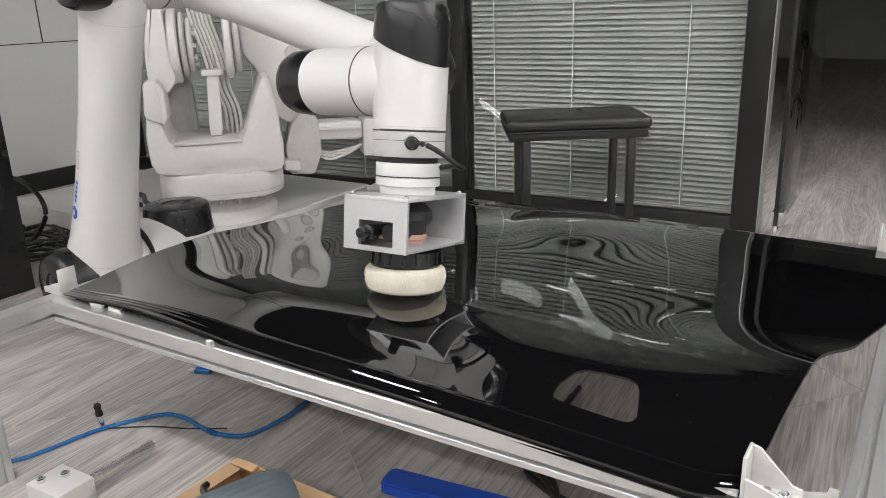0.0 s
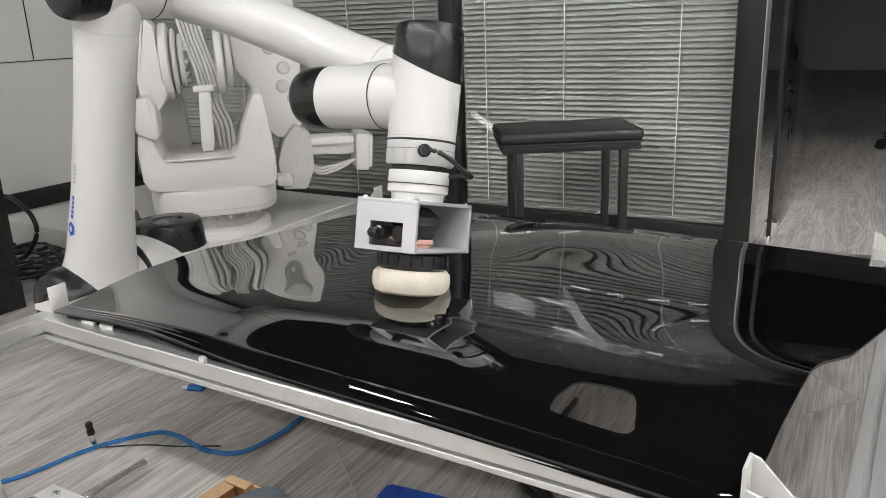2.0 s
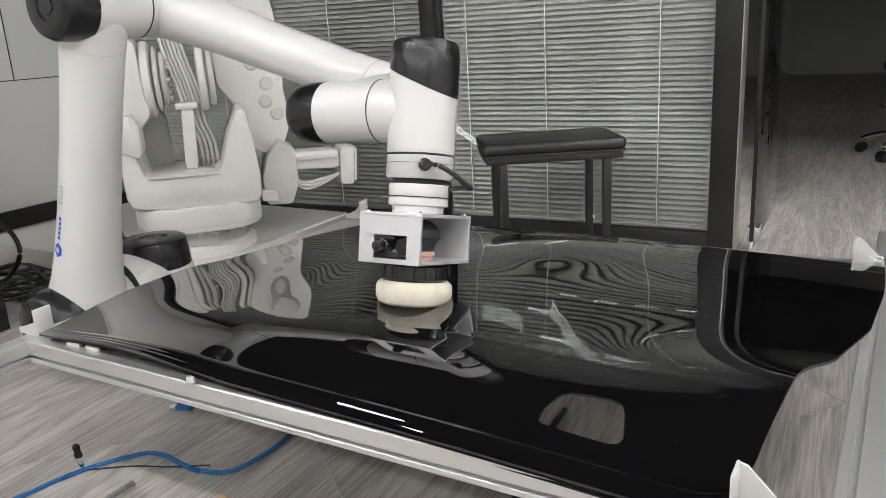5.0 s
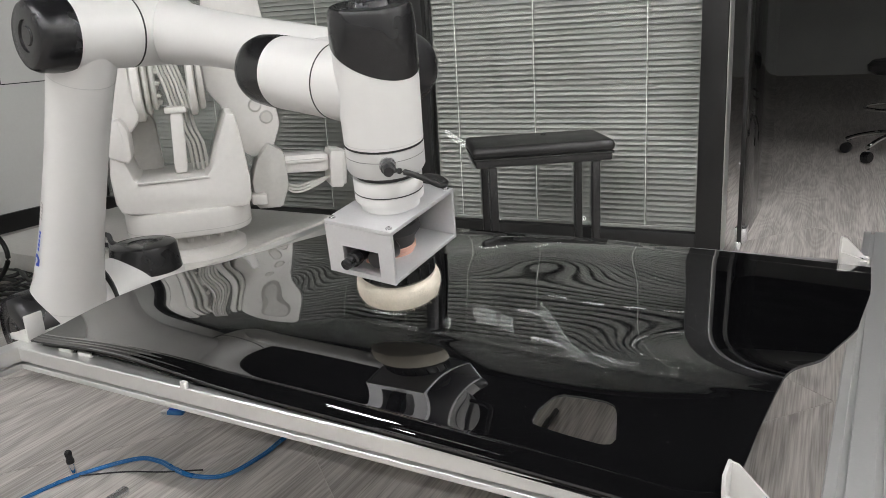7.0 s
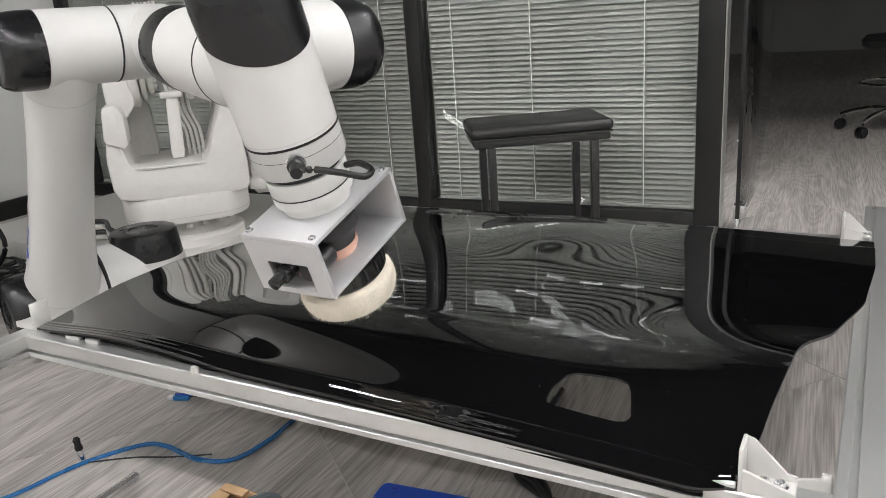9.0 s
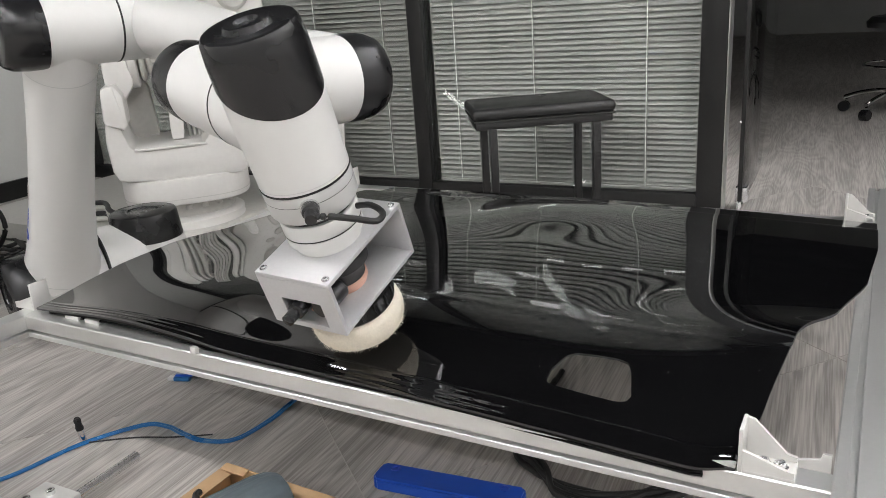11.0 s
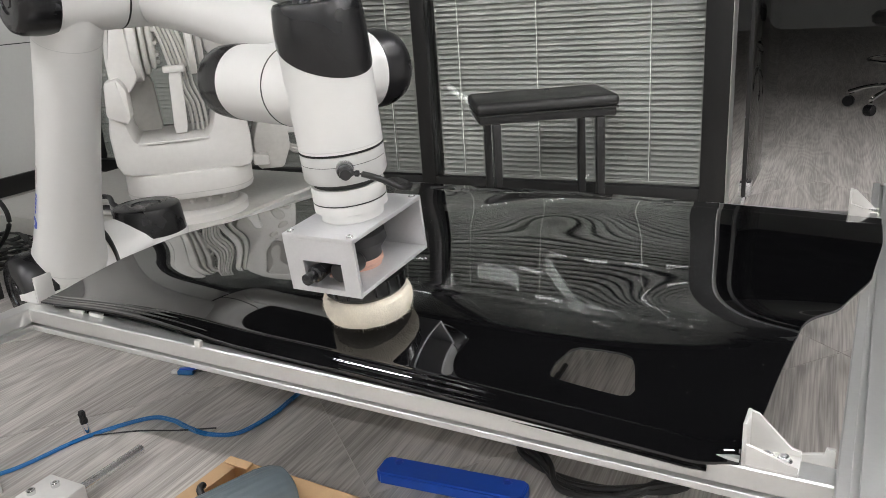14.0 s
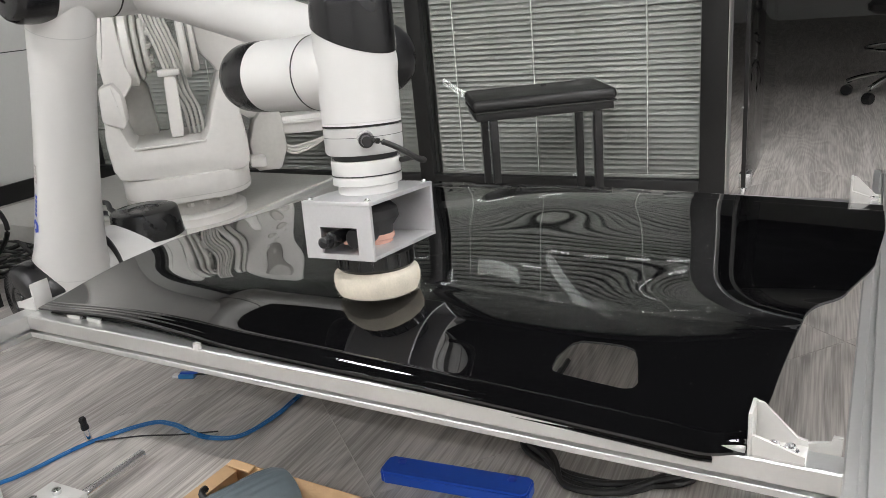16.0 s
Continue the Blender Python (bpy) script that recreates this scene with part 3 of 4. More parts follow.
# ---- bench, chair ----
def bench():
    r = empty("bench", pose(0.343, 1.905, 0, 0, 0, 33))
    tagged(r, "black padded leather bench with steel legs", "bench")
    b = box(-0.262, 0.262, -0.16, 0.16, 0.457, 0.5, 0.019, seg=4)
    for v in b.verts:
        if v.co.z > 0.49:
            v.co.z += 0.01 * math.cos(v.co.x / 0.27 * 1.5) * math.cos(v.co.y / 0.165 * 1.5)
    part("seat", b, M_LEATHER, r, "black leather seat cushion")
    part("button", lathe([(0.012, 0), (0.012, 0.003), (0.006, 0.004), (0, 0.001)], 16, at_m(0.03, 0.03, 0.508)), M_SEAM, r)
    part("piping", box(-0.259, 0.259, -0.157, 0.157, 0.451, 0.458, 0.003), M_SEAM, r)
    part("seat_frame", box(-0.25, 0.25, -0.15, 0.15, 0.424, 0.451, 0.003), M_BLACKM, r)
    for x in (-0.19, 0.19):
        for y in (-0.145, 0.145):
            part("leg", box(x - 0.014, x + 0.014, y - 0.014, y + 0.014, 0.02, 0.424, 0.002), M_BLACKM, r)
        part("foot_rail", box(x - 0.02, x + 0.02, -0.18, 0.18, 0, 0.02, 0.003), M_BLACKM, r)
    part("stretcher", box(-0.17, 0.17, -0.012, 0.012, 0.0, 0.02, 0.002), M_BLACKM, r)


def office_chair():
    r = empty("office_chair", pose(1.585, 4.7, 0, 0, 0, 20) @ Matrix.Scale(1.12, 4))
    tagged(r, "black swivel stool on a chromed five-star base", "chair")
    hub = part("column", lathe([(0.03, 0.07), (0.03, 0.16), (0.025, 0.165), (0.025, 0.32), (0.014, 0.322), (0.014, 0.45)], 24), M_CHROME, r)
    part("foot_ring", tube([(0.2 * math.cos(a), 0.2 * math.sin(a), 0.27) for a in [i * math.pi / 8 for i in range(17)]], 0.008, 8), M_CHROME, r)
    for k in range(5):
        m = Matrix.Rotation(radians(72 * k), 4, "Z")
        b = tube([(0.02, 0, 0.125), (0.12, 0, 0.125), (0.22, 0, 0.105), (0.29, 0, 0.08)], 0.014, 10)
        bmesh.ops.transform(b, matrix=m, verts=b.verts)
        part("arm", b, M_CHROME, r, "chromed base arm")
        w = lathe([(0.0, -0.022), (0.026, -0.022), (0.03, -0.016), (0.03, 0.016), (0.026, 0.022), (0, 0.022)], 20, m @ at_m(0.29, 0, 0.03) @ AX_Y)
        part("caster", w, M_CAP, r, "black twin caster")
    part("seat", lathe([(0, 0.45), (0.17, 0.45), (0.2, 0.47), (0.205, 0.5), (0.18, 0.525), (0, 0.53)], 40), M_LEATHER, r, "black round seat")
    part("height_lever", tube([(0.03, 0, 0.43), (0.12, 0.05, 0.43), (0.2, 0.07, 0.42)], 0.006, 8), M_CAP, r)


bench()
office_chair()


# ---- articulated arm ----
ARM = dict(bx=-0.475, by=0.71, zs=0.182, L1=0.869, L2=0.812, o3=0.276, d5=0.149)
OU = 0.264          # upper arm's sideways offset
JOINTS = [
    (0, -5.4, 19.5, 86.8, -18.8, -9.4, -6.4),
    (1, -2.2, 17.2, 90.4, -19.7, -13.6, -2.8),
    (2.5, 0.2, 16.4, 92.1, -20.1, -15.5, -0.4),
    (4, 1.4, 16.4, 92.4, -20.9, -15.7, -0.2),
    (6.5, 0.3, 18.9, 87.0, -13.3, -9.4, -1.1),
    (7, -10.2, 26.8, 70.6, -0.9, 8.8, -8.6),
    (7.5, -17.8, 33.0, 57.6, 8.5, 16.4, -18.3),
    (8, -20.4, 34.4, 54.8, 8.1, 18.3, -19.4),
    (8.5, -20.5, 34.7, 55.3, 7.1, 18.1, -19.3),
    (9, -20.6, 34.8, 56.5, 5.3, 17.9, -19.3),
    (11.5, -20.0, 35.1, 63.7, -0.4, 18.7, -19.4),
    (12.5, -19.2, 33.4, 66.2, -2.3, 17.0, -17.4),
    (13, -18.3, 31.9, 68.2, -6.4, 13.2, -15.0),
    (13.5, -16.8, 29.7, 71.6, -9.9, 9.7, -13.3),
    (14, -15.0, 28.0, 74.2, -11.6, 5.1, -14.4),
    (15, -12.5, 25.0, 78.5, -15.1, 0.7, -10.0),
    (16, -9.8, 22.7, 82.1, -17.3, -4.3, -10.1),
]


def joint_at(t):
    """Joint angles at t, monotone cubic between the rows."""
    ts = [r[0] for r in JOINTS]
    k = max(i for i in range(len(ts)) if ts[i] <= t + 1e-9)
    k = min(k, len(ts) - 2)
    h = ts[k + 1] - ts[k]
    f = (t - ts[k]) / h
    out = []
    for c in range(1, 7):
        d = [(JOINTS[i + 1][c] - JOINTS[i][c]) / (ts[i + 1] - ts[i]) for i in range(len(ts) - 1)]
        def slope(i):
            if i == 0 or i == len(ts) - 1:
                return 0.5 * (d[0] if i == 0 else d[-1])
            a, b = d[i - 1], d[i]
            return 0.0 if a * b <= 0 else 2 * a * b / (a + b)
        m0, m1 = slope(k), slope(k + 1)
        p0, p1 = JOINTS[k][c], JOINTS[k + 1][c]
        out.append((2 * f ** 3 - 3 * f * f + 1) * p0 + (f ** 3 - 2 * f * f + f) * h * m0 + (-2 * f ** 3 + 3 * f * f) * p1 + (f ** 3 - f * f) * h * m1)
    return out


def arm_poses(q):
    """Poses of the six moving links in the arm's own space (origin on the floor under the first axis)."""
    R = lambda a, ax: Matrix.Rotation(radians(a), 4, ax)
    m1 = at_m(0, 0, ARM["zs"]) @ R(q[0], "Z")
    m2 = m1 @ R(q[1], "Y")
    m3 = m2 @ at_m(0, 0, ARM["L1"]) @ R(q[2], "Y")
    m4 = m3 @ at_m(0, 0, ARM["L2"]) @ R(q[3], "Y")
    m5 = m4 @ at_m(0, -ARM["o3"], 0) @ R(q[4], "Z")
    m6 = m5 @ at_m(0, 0, ARM["d5"]) @ R(q[5], "X")
    return m1, m2, m3, m4, m5, m6


def loft(rings, bm=None, seg=40, caps=True):
    """Skin over circles (centre, axis direction, radius)."""
    b = bmesh.new()
    vs = []
    for c, d, r in rings:
        d = Vector(d).normalized()
        ref = Vector((0, 1, 0)) if abs(d.y) < 0.9 else Vector((0, 0, 1))
        s = d.cross(ref).normalized()
        u = s.cross(d)
        vs.append([b.verts.new(Vector(c) + r * (math.cos(a) * s + math.sin(a) * u)) for a in (2 * math.pi * k / seg for k in range(seg))])
    for a, c in zip(vs, vs[1:]):
        for k in range(seg):
            b.faces.new((a[k], a[(k + 1) % seg], c[(k + 1) % seg], c[k]))
    if caps:
        b.faces.new(vs[0][::-1])
        b.faces.new(vs[-1])
    return join(bm, b)


def cap_bm(r, y0, y1, m, rim=0.012):
    """Rounded end cap from y0 (open side) to y1 along the lathe axis."""
    s = 1 if y1 > y0 else -1
    return lathe([(r, y0), (r, y1 - s * 0.05 if abs(y1 - y0) > 0.07 else y0 + (y1 - y0) * 0.5), (r * 0.965, y1 - s * rim * 1.6), (r * 0.88, y1 - s * rim * 0.35), (r * 0.8, y1),
                  (r * 0.42, y1), (r * 0.4, y1 - s * 0.004), (r * 0.26, y1 - s * 0.004), (r * 0.24, y1 - s * 0.001), (0, y1 - s * 0.001)], 56, m)


def robot_arm():
    root = empty("robot_arm", pose(ARM["bx"], ARM["by"], 0))
    tagged(root, "white articulated six-joint robot arm with black joint caps polishing a bonnet", "robot arm")
    part("pedestal", box(-0.16, 0.16, -0.16, 0.16, 0, 0.03, 0.004), M_BLACKM, root)
    part("base", lathe([(0.13, 0.03), (0.13, 0.05), (0.115, 0.07), (0.112, 0.09)], 48), M_RING, root)
    L = []
    # shoulder: turret, top cap, sideways sleeve
    sh = part("shoulder", lathe([(0.112, -0.092), (0.112, 0.03), (0.11, 0.07)], 48), M_WHITE, root)
    lathe_b = loft([((0, 0.06, 0.02), (0, -1, 0), 0.1), ((0, -0.06, 0.02), (0, -1, 0), 0.112), ((0, -0.155, 0.015), (0, -1, 0), 0.114)])
    part("sleeve", lathe_b, M_WHITE, sh)
    part("top_cap", lathe([(0.108, 0.04), (0.107, 0.07), (0.1, 0.145), (0.097, 0.152), (0.091, 0.155), (0.046, 0.156), (0.044, 0.152), (0, 0.152)], 56), M_CAP, sh, "black plastic joint cap")
    part("seam", lathe([(0.1142, -0.002), (0.1142, 0.002)], 48, at_m(0, -0.157, 0.015) @ AX_Y), M_SEAM, sh)
    L.append(sh)
    # upper arm
    bm = loft([((0, -0.161, 0), (0, -1, 0), 0.105), ((0, -0.33, 0), (0, -1, 0), 0.105)])
    y = -OU
    loft([((0, y, 0.0), (0, 0, 1), 0.1), ((0, y, 0.06), (0, 0, 1), 0.106), ((0, y, 0.09), (0, 0, 1), 0.1), ((0, y, 0.13), (0, 0, 1), 0.093), ((0, y, 0.2), (0, 0, 1), 0.087), ((0, y, 0.32), (0, 0, 1), 0.08),
          ((0, y, 0.5), (0, 0, 1), 0.0755), ((0, y, 0.62), (0, 0, 1), 0.0745), ((0, y, 0.74), (0, 0, 1), 0.0765), ((0, y, 0.8), (0, 0, 1), 0.079), ((0, y, 0.87), (0, 0, 1), 0.081)], bm)
    loft([((0, y + 0.107, 0.869), (0, -1, 0), 0.084), ((0, y - 0.06, 0.869), (0, -1, 0), 0.084)], bm)
    ua = part("upper_arm", bm, M_WHITE, root, "white tapered upper arm tube")
    part("shoulder_cap", cap_bm(0.104, 0, 0.085, at_m(0, -0.33, 0) @ Matrix.Rotation(radians(90), 4, "X")), M_CAP, ua, "black plastic joint cap")
    part("elbow_cap", cap_bm(0.0845, 0, 0.085, at_m(0, y - 0.045, 0.869) @ Matrix.Rotation(radians(90), 4, "X")), M_CAP, ua, "black plastic joint cap")
    part("joint_line", lathe([(0.0782, -0.0008), (0.0782, 0.0008)], 48, at_m(0, y, 0.765)), M_RING, ua)
    part("joint_line", lathe([(0.1016, -0.0008), (0.1016, 0.0008)], 48, at_m(0, y, 0.085)), M_RING, ua)
    part("seam", lathe([(0.0846, -0.002), (0.0846, 0.002)], 48, at_m(0, y + 0.109, 0.869) @ AX_Y), M_SEAM, ua)
    # printed marks, wrapped on the tube
    def decal(z0, z1, a0, a1, r, material, name):
        b = bmesh.new()
        n = 6
        ra = 0.0012
        rows = []
        for i in range(n + 1):
            a = radians(a0 + (a1 - a0) * i / n)
            rows.append((b.verts.new((r(z0) * math.cos(a), y + r(z0) * math.sin(a), z0)), b.verts.new((r(z1) * math.cos(a), y + r(z1) * math.sin(a), z1))))
        for p, q in zip(rows, rows[1:]):
            b.faces.new((p[0], q[0], q[1], p[1]))
        return part(name, b, material, ua)
    rad = lambda z: (0.087 - (z - 0.2) * 0.0583 if z > 0.2 else 0.087 + (0.2 - z) * 0.086) + (0.0007 if z < 0.32 else 0.0007 + (z - 0.32) * 0.034)
    A = -99
    def hexagon(zc, rz, ra, lift, material):
        b = bmesh.new()
        vs = []
        for k in range(6):
            a = radians(A + ra * math.cos(radians(60 * k + 30)))
            z = zc + rz * math.sin(radians(60 * k + 30))
            vs.append(b.verts.new(((rad(z) + lift) * math.cos(a), y + (rad(z) + lift) * math.sin(a), z)))
        mid = b.verts.new(((rad(zc) + lift + 0.0006) * math.cos(radians(A)), y + (rad(zc) + lift + 0.0006) * math.sin(radians(A)), zc))
        for k in range(6):
            b.faces.new((vs[k], vs[(k + 1) % 6], mid))
        return part("logo_mark", b, material, ua)
    hexagon(0.223, 0.021, 12, 0.0006, M_BLUELOGO)
    hexagon(0.223, 0.009, 5, 0.0016, M_WHITE)
    for k in range(5):
        decal(0.254 + 0.0135 * k, 0.254 + 0.0135 * k + 0.0105, A - 4.0, A + 4.0, rad, M_BLUELOGO, "print_bar")
    decal(0.355, 0.407, A - 5.5, A + 5.5, rad, M_GREYPRINT, "print_plate")
    for k in range(4):
        decal(0.362 + 0.011 * k, 0.362 + 0.011 * k + 0.007, A - 3.0, A + 3.0, lambda z: rad(z) + 0.0006, M_WHITE, "print_bar")
    L.append(ua)
    # forearm: elbow sleeve, tapered tube, wrist sleeve with cap on the inner side
    yi = -0.06
    bm = loft([((0, -0.152, 0), (0, 1, 0), 0.0838), ((0, -0.06, 0), (0, 1, 0), 0.0838), ((0, -0.02, 0), (0, 1, 0), 0.082), ((0, 0.008, 0), (0, 1, 0), 0.074), ((0, 0.02, 0), (0, 1, 0), 0.055)])
    loft([((0, yi, 0.0), (0, 0, 1), 0.08), ((0, yi, 0.08), (0, 0, 1), 0.077), ((0, yi, 0.14), (0, 0, 1), 0.07), ((0, yi, 0.22), (0, 0, 1), 0.065), ((0, yi, 0.4), (0, 0, 1), 0.06),
          ((0, yi, 0.6), (0, 0, 1), 0.0575), ((0, yi, 0.7), (0, 0, 1), 0.06), ((0, yi, 0.812), (0, 0, 1), 0.066)], bm)
    loft([((0, -0.19, 0.812), (0, 1, 0), 0.069), ((0, -0.086, 0.812), (0, 1, 0), 0.069)], bm)
    fa = part("forearm", bm, M_WHITE, root, "white tapered forearm tube")
    part("wrist_cap", cap_bm(0.0695, -0.085, -0.02, at_m(0, 0, 0.812) @ AX_Y), M_CAP, fa, "black plastic joint cap")
    part("joint_line", lathe([(0.0608, -0.0008), (0.0608, 0.0008)], 40, at_m(0, yi, 0.7)), M_RING, fa)
    L.append(fa)
    # first wrist housing: from the forearm sleeve to the crosswise joint
    oy = -ARM["o3"]
    bm = loft([((0, -0.195, 0), (0, -1, 0), 0.068), ((0, oy, 0), (0, -1, 0), 0.064)])
    loft([((0, oy, -0.078), (0, 0, 1), 0.063), ((0, oy, 0.057), (0, 0, 1), 0.063)], bm)
    w1 = part("wrist_housing", bm, M_WHITE, root, "white wrist housing")
    part("wrist_cap", cap_bm(0.0635, 0, 0.076, at_m(0, oy, -0.075) @ Matrix.Rotation(radians(180), 4, "X")), M_CAP, w1, "black plastic joint cap")
    part("seam", lathe([(0.0637, -0.0008), (0.0637, 0.0008)], 48, at_m(0, oy, 0.0585)), M_SEAM, w1)
    L.append(w1)
    # second wrist housing: tee, top cap, body down to the tool
    d5 = ARM["d5"]
    bm = loft([((0, 0, 0.06), (0, 0, 1), 0.063), ((0, 0, 0.1), (0, 0, 1), 0.064), ((0, 0, d5), (0, 0, 1), 0.06)])
    loft([((-0.09, 0, d5), (1, 0, 0), 0.066), ((-0.01, 0, d5), (1, 0, 0), 0.0665), ((0.05, 0, d5), (1, 0, 0), 0.0655), ((0.085, 0, d5), (1, 0, 0), 0.065)], bm)
    w2 = part("tool_housing", bm, M_WHITE, root, "white wrist housing")
    # slanted cap: lower on the outer side
    b = bmesh.new()
    seg = 64
    lo, prev = [], None
    rows = []
    for k in range(seg):
        a = 2 * math.pi * k / seg
        cy_, cz_ = math.cos(a), math.sin(a)
        edge = -0.052 + 0.03 * cz_
        rows.append([b.verts.new((x, r * cy_, d5 + r * cz_)) for x, r in ((edge, 0.0672), (edge - 0.003, 0.0678), (-0.098, 0.067), (-0.122, 0.0645), (-0.128, 0.061), (-0.129, 0.056), (-0.1275, 0.05), (-0.1275, 0.034), (-0.135, 0.03), (-0.135, 0.016), (-0.13, 0.013))])
    for k in range(seg):
        p, q = rows[k], rows[(k + 1) % seg]
        for i in range(len(p) - 1):
            b.faces.new((p[i], q[i], q[i + 1], p[i + 1]))
    b.faces.new([r[-1] for r in rows])
    part("top_cap", b, M_CAP, w2, "black plastic joint cap with a recessed disc")
    part("seam", lathe([(0.0655, -0.0007), (0.0655, 0.0007)], 48, at_m(0.0875, 0, d5) @ AX_X), M_SEAM, w2)
    part("joint_line", lathe([(0.0656, -0.0005), (0.0656, 0.0005)], 48, at_m(0.0805, 0, d5) @ AX_X, closed=False), M_RING, w2)
    part("end_ring", lathe([(0.065, 0.089), (0.065, 0.128), (0.062, 0.133), (0.05, 0.133)], 56, at_m(0, 0, d5) @ AX_X), M_RING, w2, "pale grey end ring")
    part("ring_line", lathe([(0.0653, 0.1035), (0.0653, 0.1043)], 56, at_m(0, 0, d5) @ AX_X, closed=False), M_SEAM, w2)
    L.append(w2)
    # tool: flange, open box, sander, pad
    bm = lathe([(0.05, 0.133), (0.053, 0.134), (0.053, 0.142), (0.05, 0.143)], 48, AX_X)
    tl = part("tool_flange", bm, M_SEAM, root)
    part("flange_disc", lathe([(0.057, 0.143), (0.058, 0.145), (0.058, 0.166), (0.0572, 0.1675), (0.0565, 0.1685), (0.058, 0.17), (0.058, 0.183), (0.05, 0.186), (0.05, 0.1985)], 56, AX_X), M_WHITE, tl, "pale machined adapter disc")
    part("disc_line", lathe([(0.0583, 0.1665), (0.0583, 0.1685)], 56, AX_X, closed=False), M_SEAM, tl)
    hx, h, w, d, th = 0.199, 0.095, 0.196, 0.133, 0.006
    part("top_plate", box(hx, hx + 0.007, -w / 2, w / 2, -d / 2, d / 2, 0.0008), M_ALUM, tl, "milled aluminium plate")
    # front plate with a slot
    x0, x1, z0, z1 = hx + 0.042, hx + 0.086, -0.034, 0.038
    def plate(y0, y1):
        b = box(hx + 0.007, x0, y0, y1, -d / 2, d / 2, 0)
        box(x1, hx + h, y0, y1, -d / 2, d / 2, 0, b)
        box(x0, x1, y0, y1, -d / 2, z0, 0, b)
        box(x0, x1, y0, y1, z1, d / 2, 0, b)
        return b
    part("end_plate", plate(-w / 2, -w / 2 + th), M_ALUM, tl, "milled aluminium plate with a slot")
    part("end_plate", box(hx + 0.007, hx + h, w / 2 - th, w / 2, -d / 2, d / 2, 0.0008), M_ALUM, tl, "milled aluminium plate")
    part("side_plate", box(hx + 0.007, hx + h, -w / 2 + th, w / 2 - th, -d / 2, -d / 2 + th, 0.0008), M_ALUM, tl, "milled aluminium plate")
    part("bottom_plate", box(hx + h - 0.007, hx + h - 0.0005, -w / 2 + th, w / 2 - th, -d / 2 + th, d / 2, 0.0008), M_ALUM, tl, "milled aluminium plate")
    for sy in (-1, 1):
        for sz in (-1, 1):
            s = part("screw", hex_bolt(0.0038, 0.003), M_STEEL, tl, "bright socket screw")
            s.matrix_basis = at_m(hx, sy * (w / 2 - 0.01), sz * (d / 2 - 0.01)) @ Matrix.Rotation(radians(-90), 4, "Y")
    sander = part("sander_body", lathe([(0.022, hx + 0.012), (0.03, hx + 0.016), (0.045, hx + 0.03), (0.047, hx + 0.045), (0.036, hx + 0.06), (0.035, hx + 0.072)], 40, AX_X), M_RUBBER, tl, "dark rubber sander grip")
    part("copper_ring", lathe([(0.036, hx + 0.072), (0.037, hx + 0.074), (0.037, hx + 0.08), (0.033, hx + 0.083), (0.033, hx + 0.09)], 40, AX_X), M_COPPER, tl, "pinkish metal ring")
    part("lever", box(hx + 0.068, hx + 0.074, -0.085, -0.03, 0.0, 0.03, 0.002), M_COPPER, tl, "pinkish metal lever")
    hose = lathe([(0.0, 0), (0.006, 0), (0.009, 0.002), (0.0095, 0.02), (0.013, 0.022), (0.013, 0.034), (0.0115, 0.036), (0.0115, 0.05), (0.01, 0.1)], 20, at_m(hx + 0.062, -0.125, -0.012) @ AX_Y)
    part("air_fitting", hose, M_CAP, tl, "black threaded air fitting")
    part("air_fitting", lathe([(0.014, 0), (0.016, 0.002), (0.016, 0.05), (0.012, 0.055)], 20, at_m(hx + 0.062, -0.09, 0.024) @ AX_Y), M_CAP, tl)
    bp = lathe([(0.058, 0.298), (0.066, 0.3), (0.067, 0.324), (0.063, 0.329)], 56, AX_X)
    part("backing_pad", bp, mat("gloss_black_pad", (0.01, 0.01, 0.01), 0.15), tl, "glossy black ribbed backing pad")
    for k in range(18):
        a = 2 * math.pi * k / 18
        o = part("rib", box(0.301, 0.321, -0.0015, 0.0015, 0.0665, 0.0685, 0.0005), M_CAP, tl)
        o.matrix_basis = Matrix.Rotation(a, 4, "X")
    rnd = random.Random(3)
    b = lathe([(0.0, 0.329), (0.058, 0.328), (0.067, 0.33), (0.0725, 0.336), (0.0745, 0.347), (0.073, 0.36), (0.068, 0.371), (0.058, 0.376), (0.0, 0.377)], 160, AX_X)
    for v in b.verts:
        rr = math.hypot(v.co.y, v.co.z)
        if rr > 0.055:
            k = 1 + 0.012 * noise.noise(v.co * 90) + rnd.uniform(-0.008, 0.008)
            v.co.y *= k
            v.co.z *= k
    part("wool_pad", b, M_WOOL, tl, "cream wool polishing pad")
    # thin tufts round the pad
    tb = bmesh.new()
    for k in range(1500):
        a = rnd.uniform(0, 2 * math.pi)
        x = rnd.uniform(0.334, 0.373)
        r0 = 0.0715 - 0.006 * abs((x - 0.348) / 0.025) ** 2
        ln = rnd.uniform(0.003, 0.008)
        da, dx = rnd.uniform(-0.04, 0.04), rnd.uniform(-0.002, 0.005)
        p = [(x, r0, a - 0.006), (x, r0, a + 0.006), (min(x + dx, 0.3765), r0 + ln, a + da)]
        tb.faces.new([tb.verts.new((q[0], q[1] * math.cos(q[2]), q[1] * math.sin(q[2]))) for q in p])
    tagged(part("wool_tufts", tb, M_WOOL, tl, "cream wool fibres"), kind="stuff")
    L.append(tl)
    # power lead looping from the end ring to the flange
    lead = tube([(0.108, -0.069, 0.0), (0.106, -0.088, 0.004), (0.112, -0.093, 0.028), (0.126, -0.09, 0.054), (0.144, -0.082, 0.08), (0.148, -0.06, 0.09), (0.146, -0.035, 0.076), (0.15, -0.02, 0.056)], 0.0046, 10)
    turn = Matrix.Rotation(radians(-38), 4, "X")
